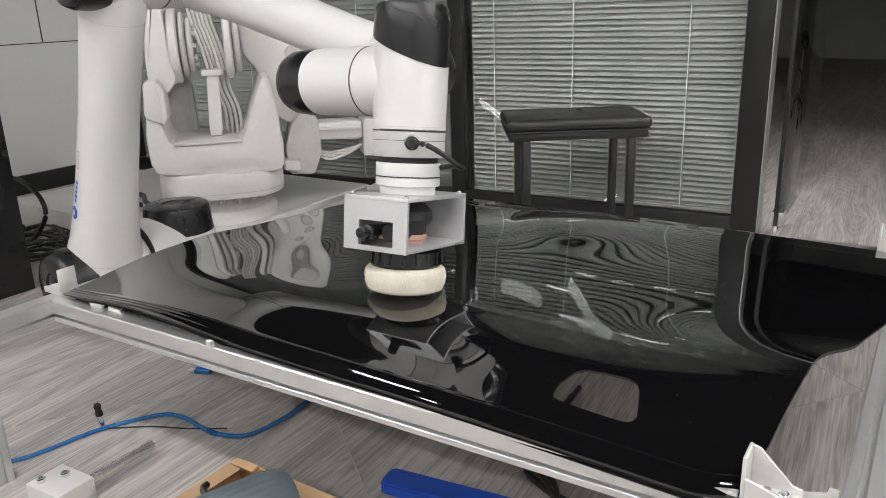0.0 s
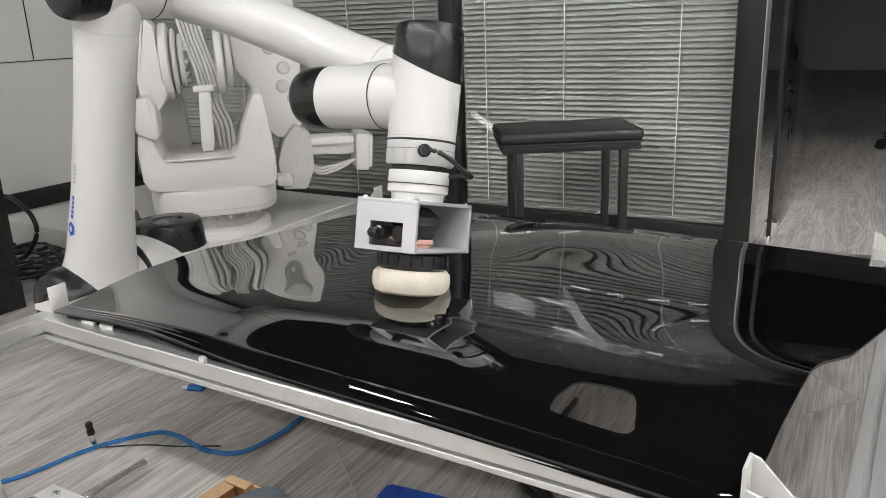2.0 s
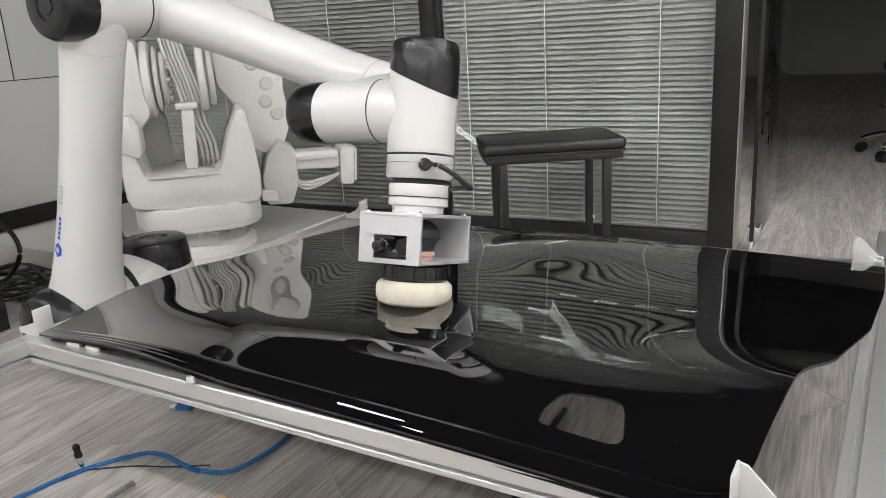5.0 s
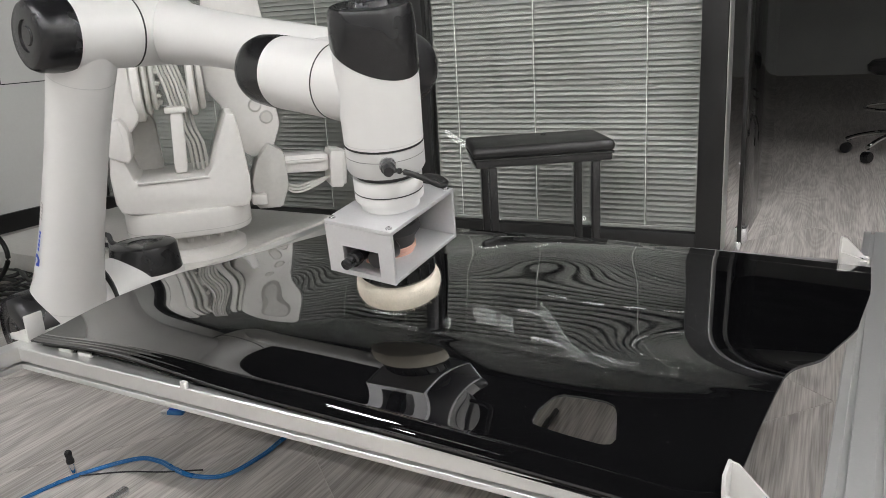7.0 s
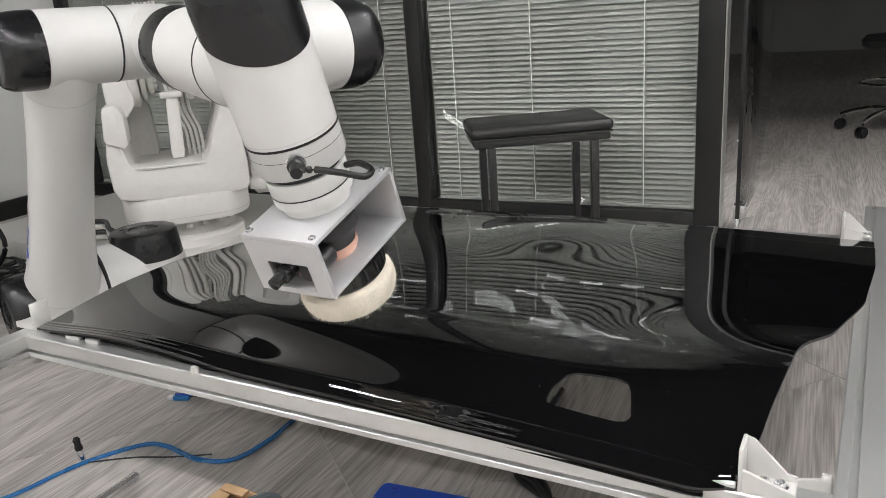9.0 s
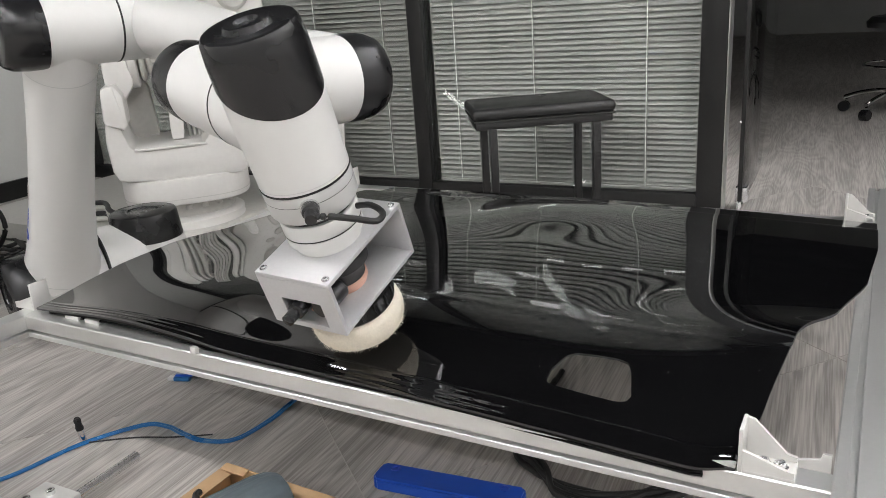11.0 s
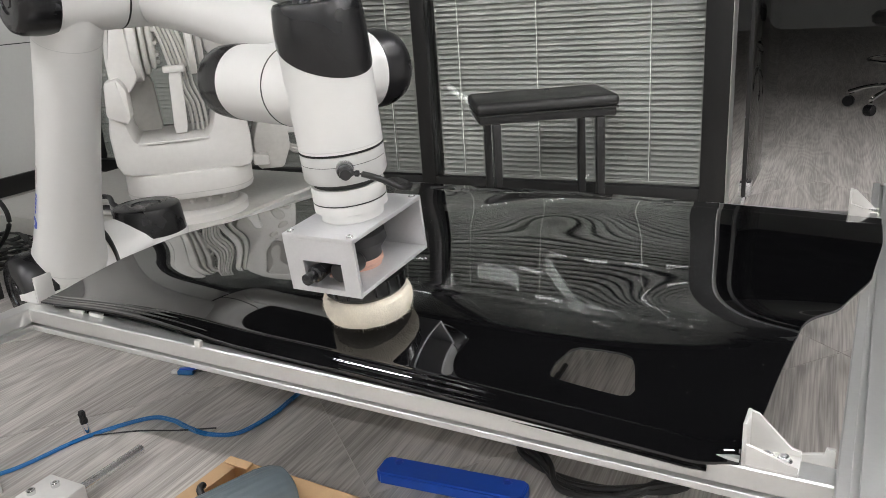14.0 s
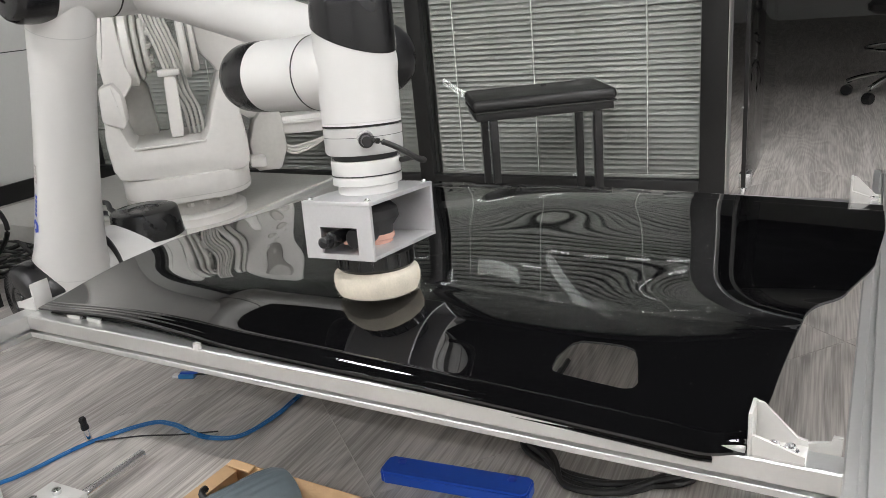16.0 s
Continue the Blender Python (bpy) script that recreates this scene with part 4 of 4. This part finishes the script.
    bmesh.ops.transform(lead, matrix=turn, verts=lead.verts)
    part("power_lead", lead, M_CABLE, tl, "short black looped power lead")
    plug = lathe([(0.012, 0), (0.012, 0.014), (0.009, 0.017), (0.008, 0.032)], 20, turn @ at_m(0.108, -0.062, 0.0) @ Matrix.Rotation(radians(90), 4, "X"))
    part("lead_plug", plug, M_CAP, tl)
    part("plug_collar", lathe([(0.0135, 0), (0.0135, 0.006), (0.01, 0.006)], 20, turn @ at_m(0.106, -0.0635, 0.0) @ Matrix.Rotation(radians(90), 4, "X")), M_STEEL, tl)
    return root, L


ROBOT, LINKS = robot_arm()


# ---- big industrial robot in the corner ----
def casting(pts, z0, z1, rim, m):
    """A cast slab: the outline with eased corners, its two rims rounded off."""
    area = sum(ax * by - bx * ay for (ax, ay), (bx, by) in zip(pts, pts[1:] + pts[:1]))
    if area < 0:
        pts = pts[::-1]
    for f in ((0.12, 0.25) if rim >= 0.012 else (0.1,)):
        pts = [q for (ax, ay), (bx, by) in zip(pts, pts[1:] + pts[:1])
               for q in ((ax + (bx - ax) * f, ay + (by - ay) * f), (bx + (ax - bx) * f, by + (ay - by) * f))]
    n = len(pts)
    out = []
    for k in range(n):
        (px, py), (nx, ny) = pts[k - 1], pts[(k + 1) % n]
        d = math.hypot(nx - px, ny - py) or 1.0
        out.append(((ny - py) / d, -(nx - px) / d))
    b = bmesh.new()
    rows = []
    steps = [(0, 1), (0.3, 0.3), (1, 0)]
    levels = [(z0 + rim * a, rim * c) for a, c in steps] + [(z1 - rim * a, rim * c) for a, c in steps[::-1]]
    for z, inset in levels:
        rows.append([b.verts.new((x - ox * inset, y - oy * inset, z)) for (x, y), (ox, oy) in zip(pts, out)])
    for p, q in zip(rows, rows[1:]):
        for k in range(n):
            b.faces.new((p[k], p[(k + 1) % n], q[(k + 1) % n], q[k]))
    b.faces.new(rows[0][::-1])
    b.faces.new(rows[-1])
    return join(None, b, m)


def industrial_robot():
    pl = obj("base_plate", box(-2.0, -0.68, 0.98, 1.95, 0, 0.12, 0.006), M_IROBG)
    tagged(pl, "pale painted steel base plate under an industrial robot", "base plate")
    m0 = Matrix.Translation((-0.8, 1.35, 0.12)) @ Matrix.Rotation(radians(46.7), 4, "Z")
    r = empty("industrial_robot", m0)
    tagged(r, "large off-white industrial robot folded up beside blinds", "industrial robot")
    up = Matrix(((1, 0, 0, 0), (0, 0, 1, 0), (0, 1, 0, 0), (0, 0, 0, 1)))   # outline x, y to x, z; height to depth y
    def slab(name, pts, y0, y1, material=M_IROB, bev=0.008, label=""):
        return part(name, casting(pts, y0, y1, bev, up), material, r, label)
    cx = -0.12
    part("base_ring", lathe([(0.21, 0.0), (0.21, 0.03), (0.195, 0.04), (0.18, 0.045)], 64, at_m(cx, 0.03, 0)), M_IROB, r)
    part("neck", lathe([(0.178, 0.04), (0.178, 0.092), (0.2, 0.094), (0.2, 0.105)], 64, at_m(cx, 0.03, 0)), M_IROBG, r)
    for k in range(20):
        a = 2 * math.pi * k / 20
        b = part("bolt", lathe([(0.012, 0.078), (0.012, 0.093), (0, 0.093)], 8, at_m(cx + 0.19 * math.cos(a), 0.03 + 0.19 * math.sin(a), 0)), M_IROB, r)
    def carousel_plan(grow):
        pts = []
        for k in range(48):
            a = 2 * math.pi * k / 48
            c, q = math.cos(a), math.sin(a)
            pts.append((-0.115 + (0.237 + grow) * math.copysign(abs(c) ** 0.55, c), 0.02 + (0.23 + grow) * math.copysign(abs(q) ** 0.75, q)))
        return pts
    part("carousel", casting(carousel_plan(0), 0.105, 0.205, 0.01, Matrix.Identity(4)), M_IROB, r)
    part("carousel_line", prism(carousel_plan(0.001), 0.126, 0.129), M_IROBG, r)
    slab("fork", [(-0.354, 0.206), (0.124, 0.191), (0.127, 0.3), (0.118, 0.4), (0.1, 0.545), (0.066, 0.552), (0.02, 0.44), (-0.01, 0.35), (-0.035, 0.322), (-0.25, 0.318), (-0.282, 0.335), (-0.3, 0.4), (-0.305, 0.47), (-0.345, 0.47), (-0.362, 0.36)], -0.19, 0.2, bev=0.014)
    slab("fork_cheek", [(-0.355, 0.43), (-0.29, 0.4), (-0.275, 0.42), (-0.275, 0.52), (-0.3, 0.56), (-0.345, 0.55)], -0.21, -0.05, bev=0.009)
    slab("side_shield", [(-0.33, 0.47), (-0.27, 0.5), (-0.235, 0.55), (-0.25, 0.68), (-0.255, 0.8), (-0.285, 0.83), (-0.315, 0.8), (-0.335, 0.62)], -0.12, 0.12, bev=0.009)
    for name, x0, x1, rad, cxx, cz in (("balancer_disc", 0.0, 0.035, 0.14, -0.25, 0.668), ("balancer_disc", 0.04, 0.06, 0.12, -0.25, 0.668), ("balancer_disc", 0.064, 0.085, 0.1, -0.25, 0.668), ("motor_disc", 0.0, 0.03, 0.13, -0.055, 0.668), ("motor_disc", 0.035, 0.06, 0.11, -0.055, 0.668)):
        part(name, lathe([(0, x0), (rad * 0.92, x0), (rad, x0 + 0.006), (rad, x1 - 0.006), (rad * 0.92, x1), (0, x1)], 56, at_m(cxx, 0.0, cz) @ AX_X), M_IROB if x0 == 0 else M_IROBG, r)
    for k in range(10):
        a = 2 * math.pi * k / 10
        part("bolt", lathe([(0.01, 0), (0.01, 0.012), (0, 0.012)], 6, at_m(-0.165, 0.075 * math.cos(a), 0.668 + 0.075 * math.sin(a)) @ AX_X), M_IROBG, r)
    slab("rear_wall", [(-0.33, 0.2), (-0.215, 0.2), (-0.19, 0.33), (-0.2, 0.52), (-0.26, 0.6), (-0.33, 0.6)], 0.12, 0.2, M_IROBG)
    part("fork_ledge", box(-0.272, -0.02, -0.196, 0.19, 0.318, 0.327, 0.003), M_IROB, r)
    slab("strut", [(-0.143, 0.33), (-0.094, 0.33), (-0.085, 0.56), (-0.13, 0.56)], -0.07, -0.02, bev=0.004)
    slab("strut_head", [(-0.148, 0.555), (-0.07, 0.555), (-0.07, 0.578), (-0.148, 0.578)], -0.08, -0.01, bev=0.004)
    for k in range(6):
        x = -0.15 + 0.014 * k
        part("hose", tube([(x + 0.03, -0.03 + 0.006 * (k % 3), 0.57), (x + 0.012, -0.03, 0.66), (x - 0.015, -0.02 + 0.01 * (k % 2), 0.76), (x - 0.04, 0.02, 0.9)], 0.006, 8), M_IROBG if k % 3 else M_IROB, r, "grey hose")
    for k in range(4):
        x = -0.075 + 0.018 * k
        part("pipe", tube([(x, 0.0, 0.32), (x - 0.004, 0.01, 0.42), (x - 0.03, 0.02, 0.5), (x - 0.035, 0.02, 0.6)], 0.006, 8), M_IROBG, r)
    # folded upper arm
    slab("arm_casting", [(0.0, 0.8), (0.04, 0.98), (0.09, 1.07), (0.19, 1.07), (0.25, 0.96), (0.275, 0.78), (0.265, 0.58), (0.285, 0.47), (0.24, 0.36), (0.16, 0.34), (0.09, 0.4), (0.06, 0.56), (0.01, 0.62)], 0.06, 0.3, bev=0.012)
    part("arm_joint", lathe([(0, -0.02), (0.05, -0.02), (0.062, -0.01), (0.062, 0.02), (0, 0.02)], 40, at_m(0.16, 0.06, 0.84) @ AX_Y), M_IROBG, r)
    for x, z in ((0.15, 0.7), (0.2, 0.62), (0.19, 0.55), (0.23, 0.5)):
        part("arm_pocket", lathe([(0, -0.006), (0.02, -0.006), (0.027, 0.0), (0.027, 0.01), (0, 0.01)], 24, at_m(x, 0.058, z) @ AX_Y), M_IROBG, r)
    for k in range(7):
        part("bolt", lathe([(0.007, -0.008), (0.007, 0.006), (0, -0.008)], 6, at_m(0.13 + 0.02 * k, 0.058, 0.78 - 0.008 * k * k * 0.5) @ AX_Y), M_IROB, r)
    slab("wrist_motor", [(0.15, 0.14), (0.25, 0.135), (0.285, 0.22), (0.28, 0.36), (0.22, 0.4), (0.17, 0.34), (0.14, 0.25)], 0.0, 0.16, M_IROBG, 0.008)
    slab("motor_box", [(0.13, 0.17), (0.19, 0.165), (0.19, 0.205), (0.13, 0.21)], -0.06, 0.02, bev=0.004)
    slab("forearm", [(0.2, 0.272), (0.46, 0.26), (0.46, 0.338), (0.2, 0.342)], 0.02, 0.14, bev=0.01)
    slab("forearm_rib", [(0.21, 0.31), (0.45, 0.305), (0.45, 0.318), (0.21, 0.322)], 0.008, 0.03, bev=0.003)
    slab("end_flange", [(0.455, 0.195), (0.512, 0.19), (0.524, 0.342), (0.465, 0.347)], 0.0, 0.16, bev=0.006)
    slab("end_plate", [(0.512, 0.2), (0.526, 0.2), (0.536, 0.335), (0.522, 0.335)], 0.02, 0.14, bev=0.003)
    for k in range(3):
        part("hose", tube([(0.24, 0.04 + 0.02 * k, 0.26), (0.3, 0.03, 0.215 - 0.012 * k), (0.38, 0.03, 0.22 - 0.01 * k), (0.46, 0.05, 0.235)], 0.006, 8), M_IROBG, r, "grey hose")
    return r


industrial_robot()


# ---- cabinet and cables by the grey wall ----
def control_cabinet():
    r = empty("control_cabinet", pose(-1.07, 0.5, 0))
    tagged(r, "white-edged control cabinet with a black front", "cabinet")
    part("body", box(-0.42, -0.013, -0.3, 0.05, 0.0, 0.75, 0.004), M_CAP, r)
    part("side_panel", box(-0.012, 0.0, -0.31, -0.24, 0.0, 0.76, 0.002), M_IROB, r, "white side panel")
    part("front_panel", box(-0.4, -0.03, -0.306, -0.3, 0.04, 0.72, 0.002), M_CAP, r)
    part("edge_strip", box(-0.045, 0.0, -0.322, -0.31, 0.0, 0.76, 0.002), M_IROB, r, "white edge strip")


def cable(name, pts, rad, material, label, cat="cable"):
    o = obj(name, tube(pts, rad, 8), material)
    tagged(o, label, cat)
    return o


def floor_cables():
    cable("power_cable", [(-1.36, 0.45, 0.34), (-1.7, 0.7, 0.31), (-1.66, 0.84, 0.285), (-1.57, 0.85, 0.268), (-1.48, 0.85, 0.215), (-1.47, 0.85, 0.14), (-1.56, 0.84, 0.045), (-1.62, 0.8, 0.012), (-1.5, 0.76, 0.012), (-1.3, 0.76, 0.012)], 0.0095, M_CABLE, "thick black cable looping down to the floor")
    rnd = random.Random(11)
    for k in range(9):
        x, y = -1.9 + 0.06 * k, 1.0 - 0.03 * k
        pts = []
        for i in range(7):
            a = i * 0.9 + k * 1.3
            pts.append((x + 0.2 * math.cos(a) + rnd.uniform(-0.05, 0.05), y + 0.11 * math.sin(a) + rnd.uniform(-0.04, 0.04), 0.01 + 0.012 * ((i + k) % 4)))
        cable("floor_cable", pts, rnd.choice((0.005, 0.007, 0.009)), M_CABLE, "tangled black cable lying on the floor")
    for k in range(5):
        cable("floor_cable", [(-2.35 + 0.1 * k, 1.6 - 0.12 * k, 0.01), (-1.9 + 0.05 * k, 1.25 - 0.1 * k, 0.014), (-1.4, 0.95 - 0.05 * k, 0.01), (-0.85, 0.88 - 0.04 * k, 0.012)], 0.006, M_CABLE, "black cable running along the floor")
    for k in range(4):
        cable("hose_loop", [(-1.35, 0.95 + 0.02 * k, 0.132 + 0.02 * k), (-1.2, 1.1, 0.14 + 0.022 * k), (-1.05, 1.02, 0.135 + 0.024 * k), (-0.95, 1.0, 0.13 + 0.02 * k)], 0.01, M_RUBBER if k % 2 else M_IROBG, "coiled hose lying on the base plate", "hose")
    cable("blue_hose", [(-0.25, -0.36, 0.004), (-0.14, -0.2, 0.004), (-0.057, -0.09, 0.004), (-0.02, 0.06, 0.004), (0.05, 0.178, 0.004), (0.113, 0.198, 0.004), (0.17, 0.19, 0.004), (0.235, 0.186, 0.004), (0.3, 0.217, 0.004), (0.318, 0.31, 0.004), (0.313, 0.39, 0.004), (0.3, 0.6, 0.004), (0.2, 0.9, 0.004)], 0.0032, M_BLUECABLE, "thin blue air hose curving over the floor", "hose")
    cable("blue_hose", [(-0.246, -0.366, 0.004), (-0.135, -0.205, 0.004), (-0.052, -0.094, 0.004), (-0.014, 0.056, 0.004), (0.055, 0.172, 0.004), (0.114, 0.191, 0.004), (0.17, 0.183, 0.004), (0.236, 0.179, 0.004), (0.305, 0.212, 0.004), (0.325, 0.31, 0.004), (0.32, 0.39, 0.004), (0.307, 0.6, 0.004), (0.205, 0.9, 0.004)], 0.0032, M_BLUECABLE, "thin blue air hose curving over the floor", "hose")
    o = cable("thin_wire", [(-0.01, 0.07, 0.004), (0.08, 0.13, 0.004), (0.16, 0.165, 0.004), (0.24, 0.21, 0.004)], 0.0018, M_RUBBER, "thin dark grey wire on the floor", "wire")
    for k in range(4):
        cable("floor_cable", [(0.86, 0.62 + 0.05 * k, 0.008), (0.89, 0.42 + 0.02 * k, 0.008), (0.95 + 0.01 * k, 0.36, 0.008 + 0.012 * (k % 2)), (1.03, 0.335 - 0.012 * k, 0.01), (1.14, 0.345 - 0.01 * k, 0.01 + 0.012 * (k % 2)), (1.24, 0.42 + 0.03 * k, 0.008), (1.2, 0.62, 0.008)], 0.0065, M_CABLE, "coiled black cable on the floor under the frame")


def plug_connector():
    r = empty("cable_connector", pose(-0.035, 0.385, 0, 0, 0, 20))
    tagged(r, "small blue cable connector lying on the floor", "connector")
    part("shell", box(-0.024, 0.02, -0.011, 0.011, 0, 0.012, 0.003), M_BLUECABLE, r, "blue plastic shell")
    part("contact", box(-0.042, -0.024, -0.008, 0.008, 0.001, 0.009, 0.002), M_CAST, r)
    part("clip", box(-0.02, 0.028, -0.005, 0.005, 0.012, 0.016, 0.001), M_BLUE, r)
    part("wire", tube([(0.02, 0, 0.01), (0.06, 0.01, 0.006), (0.1, 0.05, 0.005), (0.13, 0.12, 0.005)], 0.003, 8), M_CABLE, r)


def felt_pen():
    r = empty("marker", pose(-0.03, 0.078, 0, 4, 0, 0))
    tagged(r, "small metal fitting with a black cap standing on the floor", "fitting")
    part("barrel", lathe([(0.0075, 0), (0.0075, 0.03), (0.006, 0.033)], 20), M_CHROME, r)
    part("cap", lathe([(0.0085, 0.03), (0.009, 0.036), (0.007, 0.045), (0.0085, 0.055), (0.006, 0.06), (0, 0.06)], 20), M_CAP, r, "black plastic cap")


def shaft_support():
    r = empty("shaft_support", pose(0.165, -0.13, 0, 0, 0, 2))
    tagged(r, "white shaft support block with a polished steel rod", "shaft support")
    part("block", box(-0.055, 0.045, -0.05, 0.03, 0, 0.048, 0.003), M_CAST, r, "pale aluminium block")
    part("rod", lathe([(0, -0.03), (0.0095, -0.03), (0.0105, -0.028), (0.0105, 0.168), (0.0095, 0.17), (0.006, 0.17), (0.006, 0.15), (0, 0.15)], 32, at_m(0.016, 0.02, 0.024) @ Matrix.Rotation(radians(-90), 4, "X")), M_STEEL, r, "polished steel rod")
    for x, y in ((-0.008, 0.005), (-0.032, -0.03)):
        part("screw", lathe([(0.0085, 0), (0.0085, 0.008), (0.007, 0.0095), (0.004, 0.0095), (0.004, 0.005), (0, 0.005)], 20, at_m(x, y, 0.048)), M_CHROME, r, "bright socket screw")


def carton_and_motor():
    r = empty("cardboard_box", pose(0.57, -0.08, 0, 0, 0, -1))
    tagged(r, "open shallow brown cardboard box with flaps on the floor", "box")
    part("bottom", box(-0.16, 0.16, -0.165, 0.165, 0, 0.004, 0), M_CARD, r)
    for a, b in ((-0.16, -0.156), (0.156, 0.16)):
        part("wall", box(a, b, -0.165, 0.165, 0.004, 0.05, 0.0005), M_CARD, r)
    for a, b in ((-0.165, -0.161), (0.161, 0.165)):
        part("wall", box(-0.156, 0.156, a, b, 0.004, 0.05, 0.0005), M_CARD, r)
    f = part("flap", box(-0.16, -0.1, -0.02, 0.0, 0, 0.004, 0.0005), M_CARD, r)
    f.matrix_basis = at_m(0.0, 0.163, 0.05) @ Matrix.Rotation(radians(6), 4, "X")
    f = part("flap", box(0.0, 0.22, -0.075, 0.0, 0, 0.004, 0.0005), M_CARD, r)
    f.matrix_basis = at_m(-0.05, 0.163, 0.05) @ Matrix.Rotation(radians(4), 4, "X")
    f = part("flap", box(0, 0.03, -0.15, 0.14, 0, 0.004, 0.0005), M_CARD, r)
    f.matrix_basis = at_m(-0.158, 0, 0.05) @ Matrix.Rotation(radians(8), 4, "Y")
    m = empty("electric_motor", pose(0.56, -0.065, 0.004 + 0.0575, 0, 0, 70) @ Matrix.Scale(1.1, 4))
    tagged(m, "slate grey ribbed electric motor lying in a cardboard box", "motor")
    n = 96
    b = bmesh.new()
    rows = []
    for x, base in ((-0.13, 0.046), (-0.12, 0.05), (0.06, 0.05), (0.085, 0.048), (0.1, 0.04), (0.105, 0.03)):
        rows.append([b.verts.new((x, (base + (0.0022 if (k % 4) < 2 and -0.125 < x < 0.07 else 0)) * math.cos(2 * math.pi * k / n), (base + (0.0022 if (k % 4) < 2 and -0.125 < x < 0.07 else 0)) * math.sin(2 * math.pi * k / n))) for k in range(n)])
    for a, c in zip(rows, rows[1:]):
        for k in range(n):
            b.faces.new((a[k], a[(k + 1) % n], c[(k + 1) % n], c[k]))
    b.faces.new(rows[0])
    b.faces.new(rows[-1])
    part("casing", b, M_MOTOR, m, "ribbed slate grey casing")
    part("cable_gland", tube([(-0.02, 0.05, 0.02), (-0.02, 0.062, 0.03), (-0.01, 0.07, 0.03)], 0.006, 8), M_CABLE, m)
    part("warning_label", box(-0.06, -0.045, -0.0535, -0.0525, -0.006, 0.006, 0), mat("yellow_label", (0.7, 0.5, 0.03), 0.5), m, "small yellow label")


def blue_bar():
    r = empty("blue_grip_bar", pose(0.83, 0.235, 0, 0, 0, 6.5))
    tagged(r, "blue plastic pull bar with two screw holes on the floor", "pull bar")
    part("bar", prism([(-0.15, -0.02), (-0.14, -0.03), (0.14, -0.03), (0.15, -0.02), (0.15, 0.02), (0.14, 0.03), (-0.14, 0.03), (-0.15, 0.02)], 0, 0.026, 0.004), M_BLUE, r)
    for x in (-0.115, 0.11):
        part("screw_hole", lathe([(0.009, 0.0005), (0.009, 0.002), (0.007, 0.002), (0.006, -0.0), (0, -0.0)], 24, at_m(x, 0.012, 0.0262), closed=False), M_BLUELOGO, r, "dark recessed screw hole")


def red_clip():
    r = empty("red_clip", pose(1.29, 0.33, 0, 0, 0, 25))
    tagged(r, "small red plastic clip on the floor", "clip")
    part("jaw", box(-0.05, 0.05, -0.012, 0.012, 0, 0.012, 0.004), M_RED, r)
    part("grip", box(-0.01, 0.05, -0.018, 0.018, 0.012, 0.02, 0.004), M_RED, r)


control_cabinet()
floor_cables()
plug_connector()
felt_pen()
shaft_support()
carton_and_motor()
blue_bar()
red_clip()


# ---- floor of grey oak planks ----
def floor():
    base = obj("floor", box(-4.15, 4.75, -4.65, 11.55, -0.06, -0.0012, 0), M_BASE)
    tagged(base, "grey oak-look vinyl floor in large boards with pale joints", "floor", kind="structure")
    W, Ln = 0.6, 1.2
    ang = radians(51.2)
    me = bpy.data.meshes.new("plank")
    b = box(0, Ln - 0.0022, 0, W - 0.0022, -0.0011, 0.0, 0.0004, seg=1)
    b.to_mesh(me)
    b.free()
    me.materials.append(M_OAK)
    ca, sa = math.cos(ang), math.sin(ang)
    # one joint passes through this point
    ox, oy = 0.696, 0.154
    rest_v, rest_f = [], []
    for row in range(-20, 21):
        for col in range(-11, 12):
            u, v = col * Ln, row * W
            cx_, cy_ = u + Ln / 2, v + W / 2
            x, y = ox + cx_ * ca - cy_ * sa, oy + cx_ * sa + cy_ * ca
            if not (-3.7 < x < 4.35 and -4.25 < y < 11.1):
                continue
            if -2.2 < x < 2.3 and -1.1 < y < 2.3:
                p = new("plank", me)
                p.parent = base
                p.matrix_basis = Matrix.Translation((ox + u * ca - v * sa, oy + u * sa + v * ca, 0)) @ Matrix.Rotation(ang, 4, "Z")
            else:
                k = len(rest_v)
                for du, dv in ((0, 0), (Ln - 0.0022, 0), (Ln - 0.0022, W - 0.0022), (0, W - 0.0022)):
                    rest_v.append((u + du, v + dv, 0))
                rest_f.append((k, k + 1, k + 2, k + 3))
    m2 = bpy.data.meshes.new("far_planks")
    m2.from_pydata(rest_v, [], rest_f)
    m2.materials.append(M_OAK)
    o = new("far_planks", m2)
    o.parent = base
    o.matrix_basis = Matrix.Translation((ox, oy, 0)) @ Matrix.Rotation(ang, 4, "Z")
    tagged(o, "grey oak-look planks further off", kind="stuff")


floor()


# ---- what moves ----
def motions():
    steps = [round(0.25 * i, 3) for i in range(65)]
    rows = [[] for _ in LINKS]
    for t in steps:
        for r, m in zip(rows, arm_poses(joint_at(t))):
            r.append((t, m))
    for link, r in zip(LINKS, rows):
        walk(link, r)


motions()
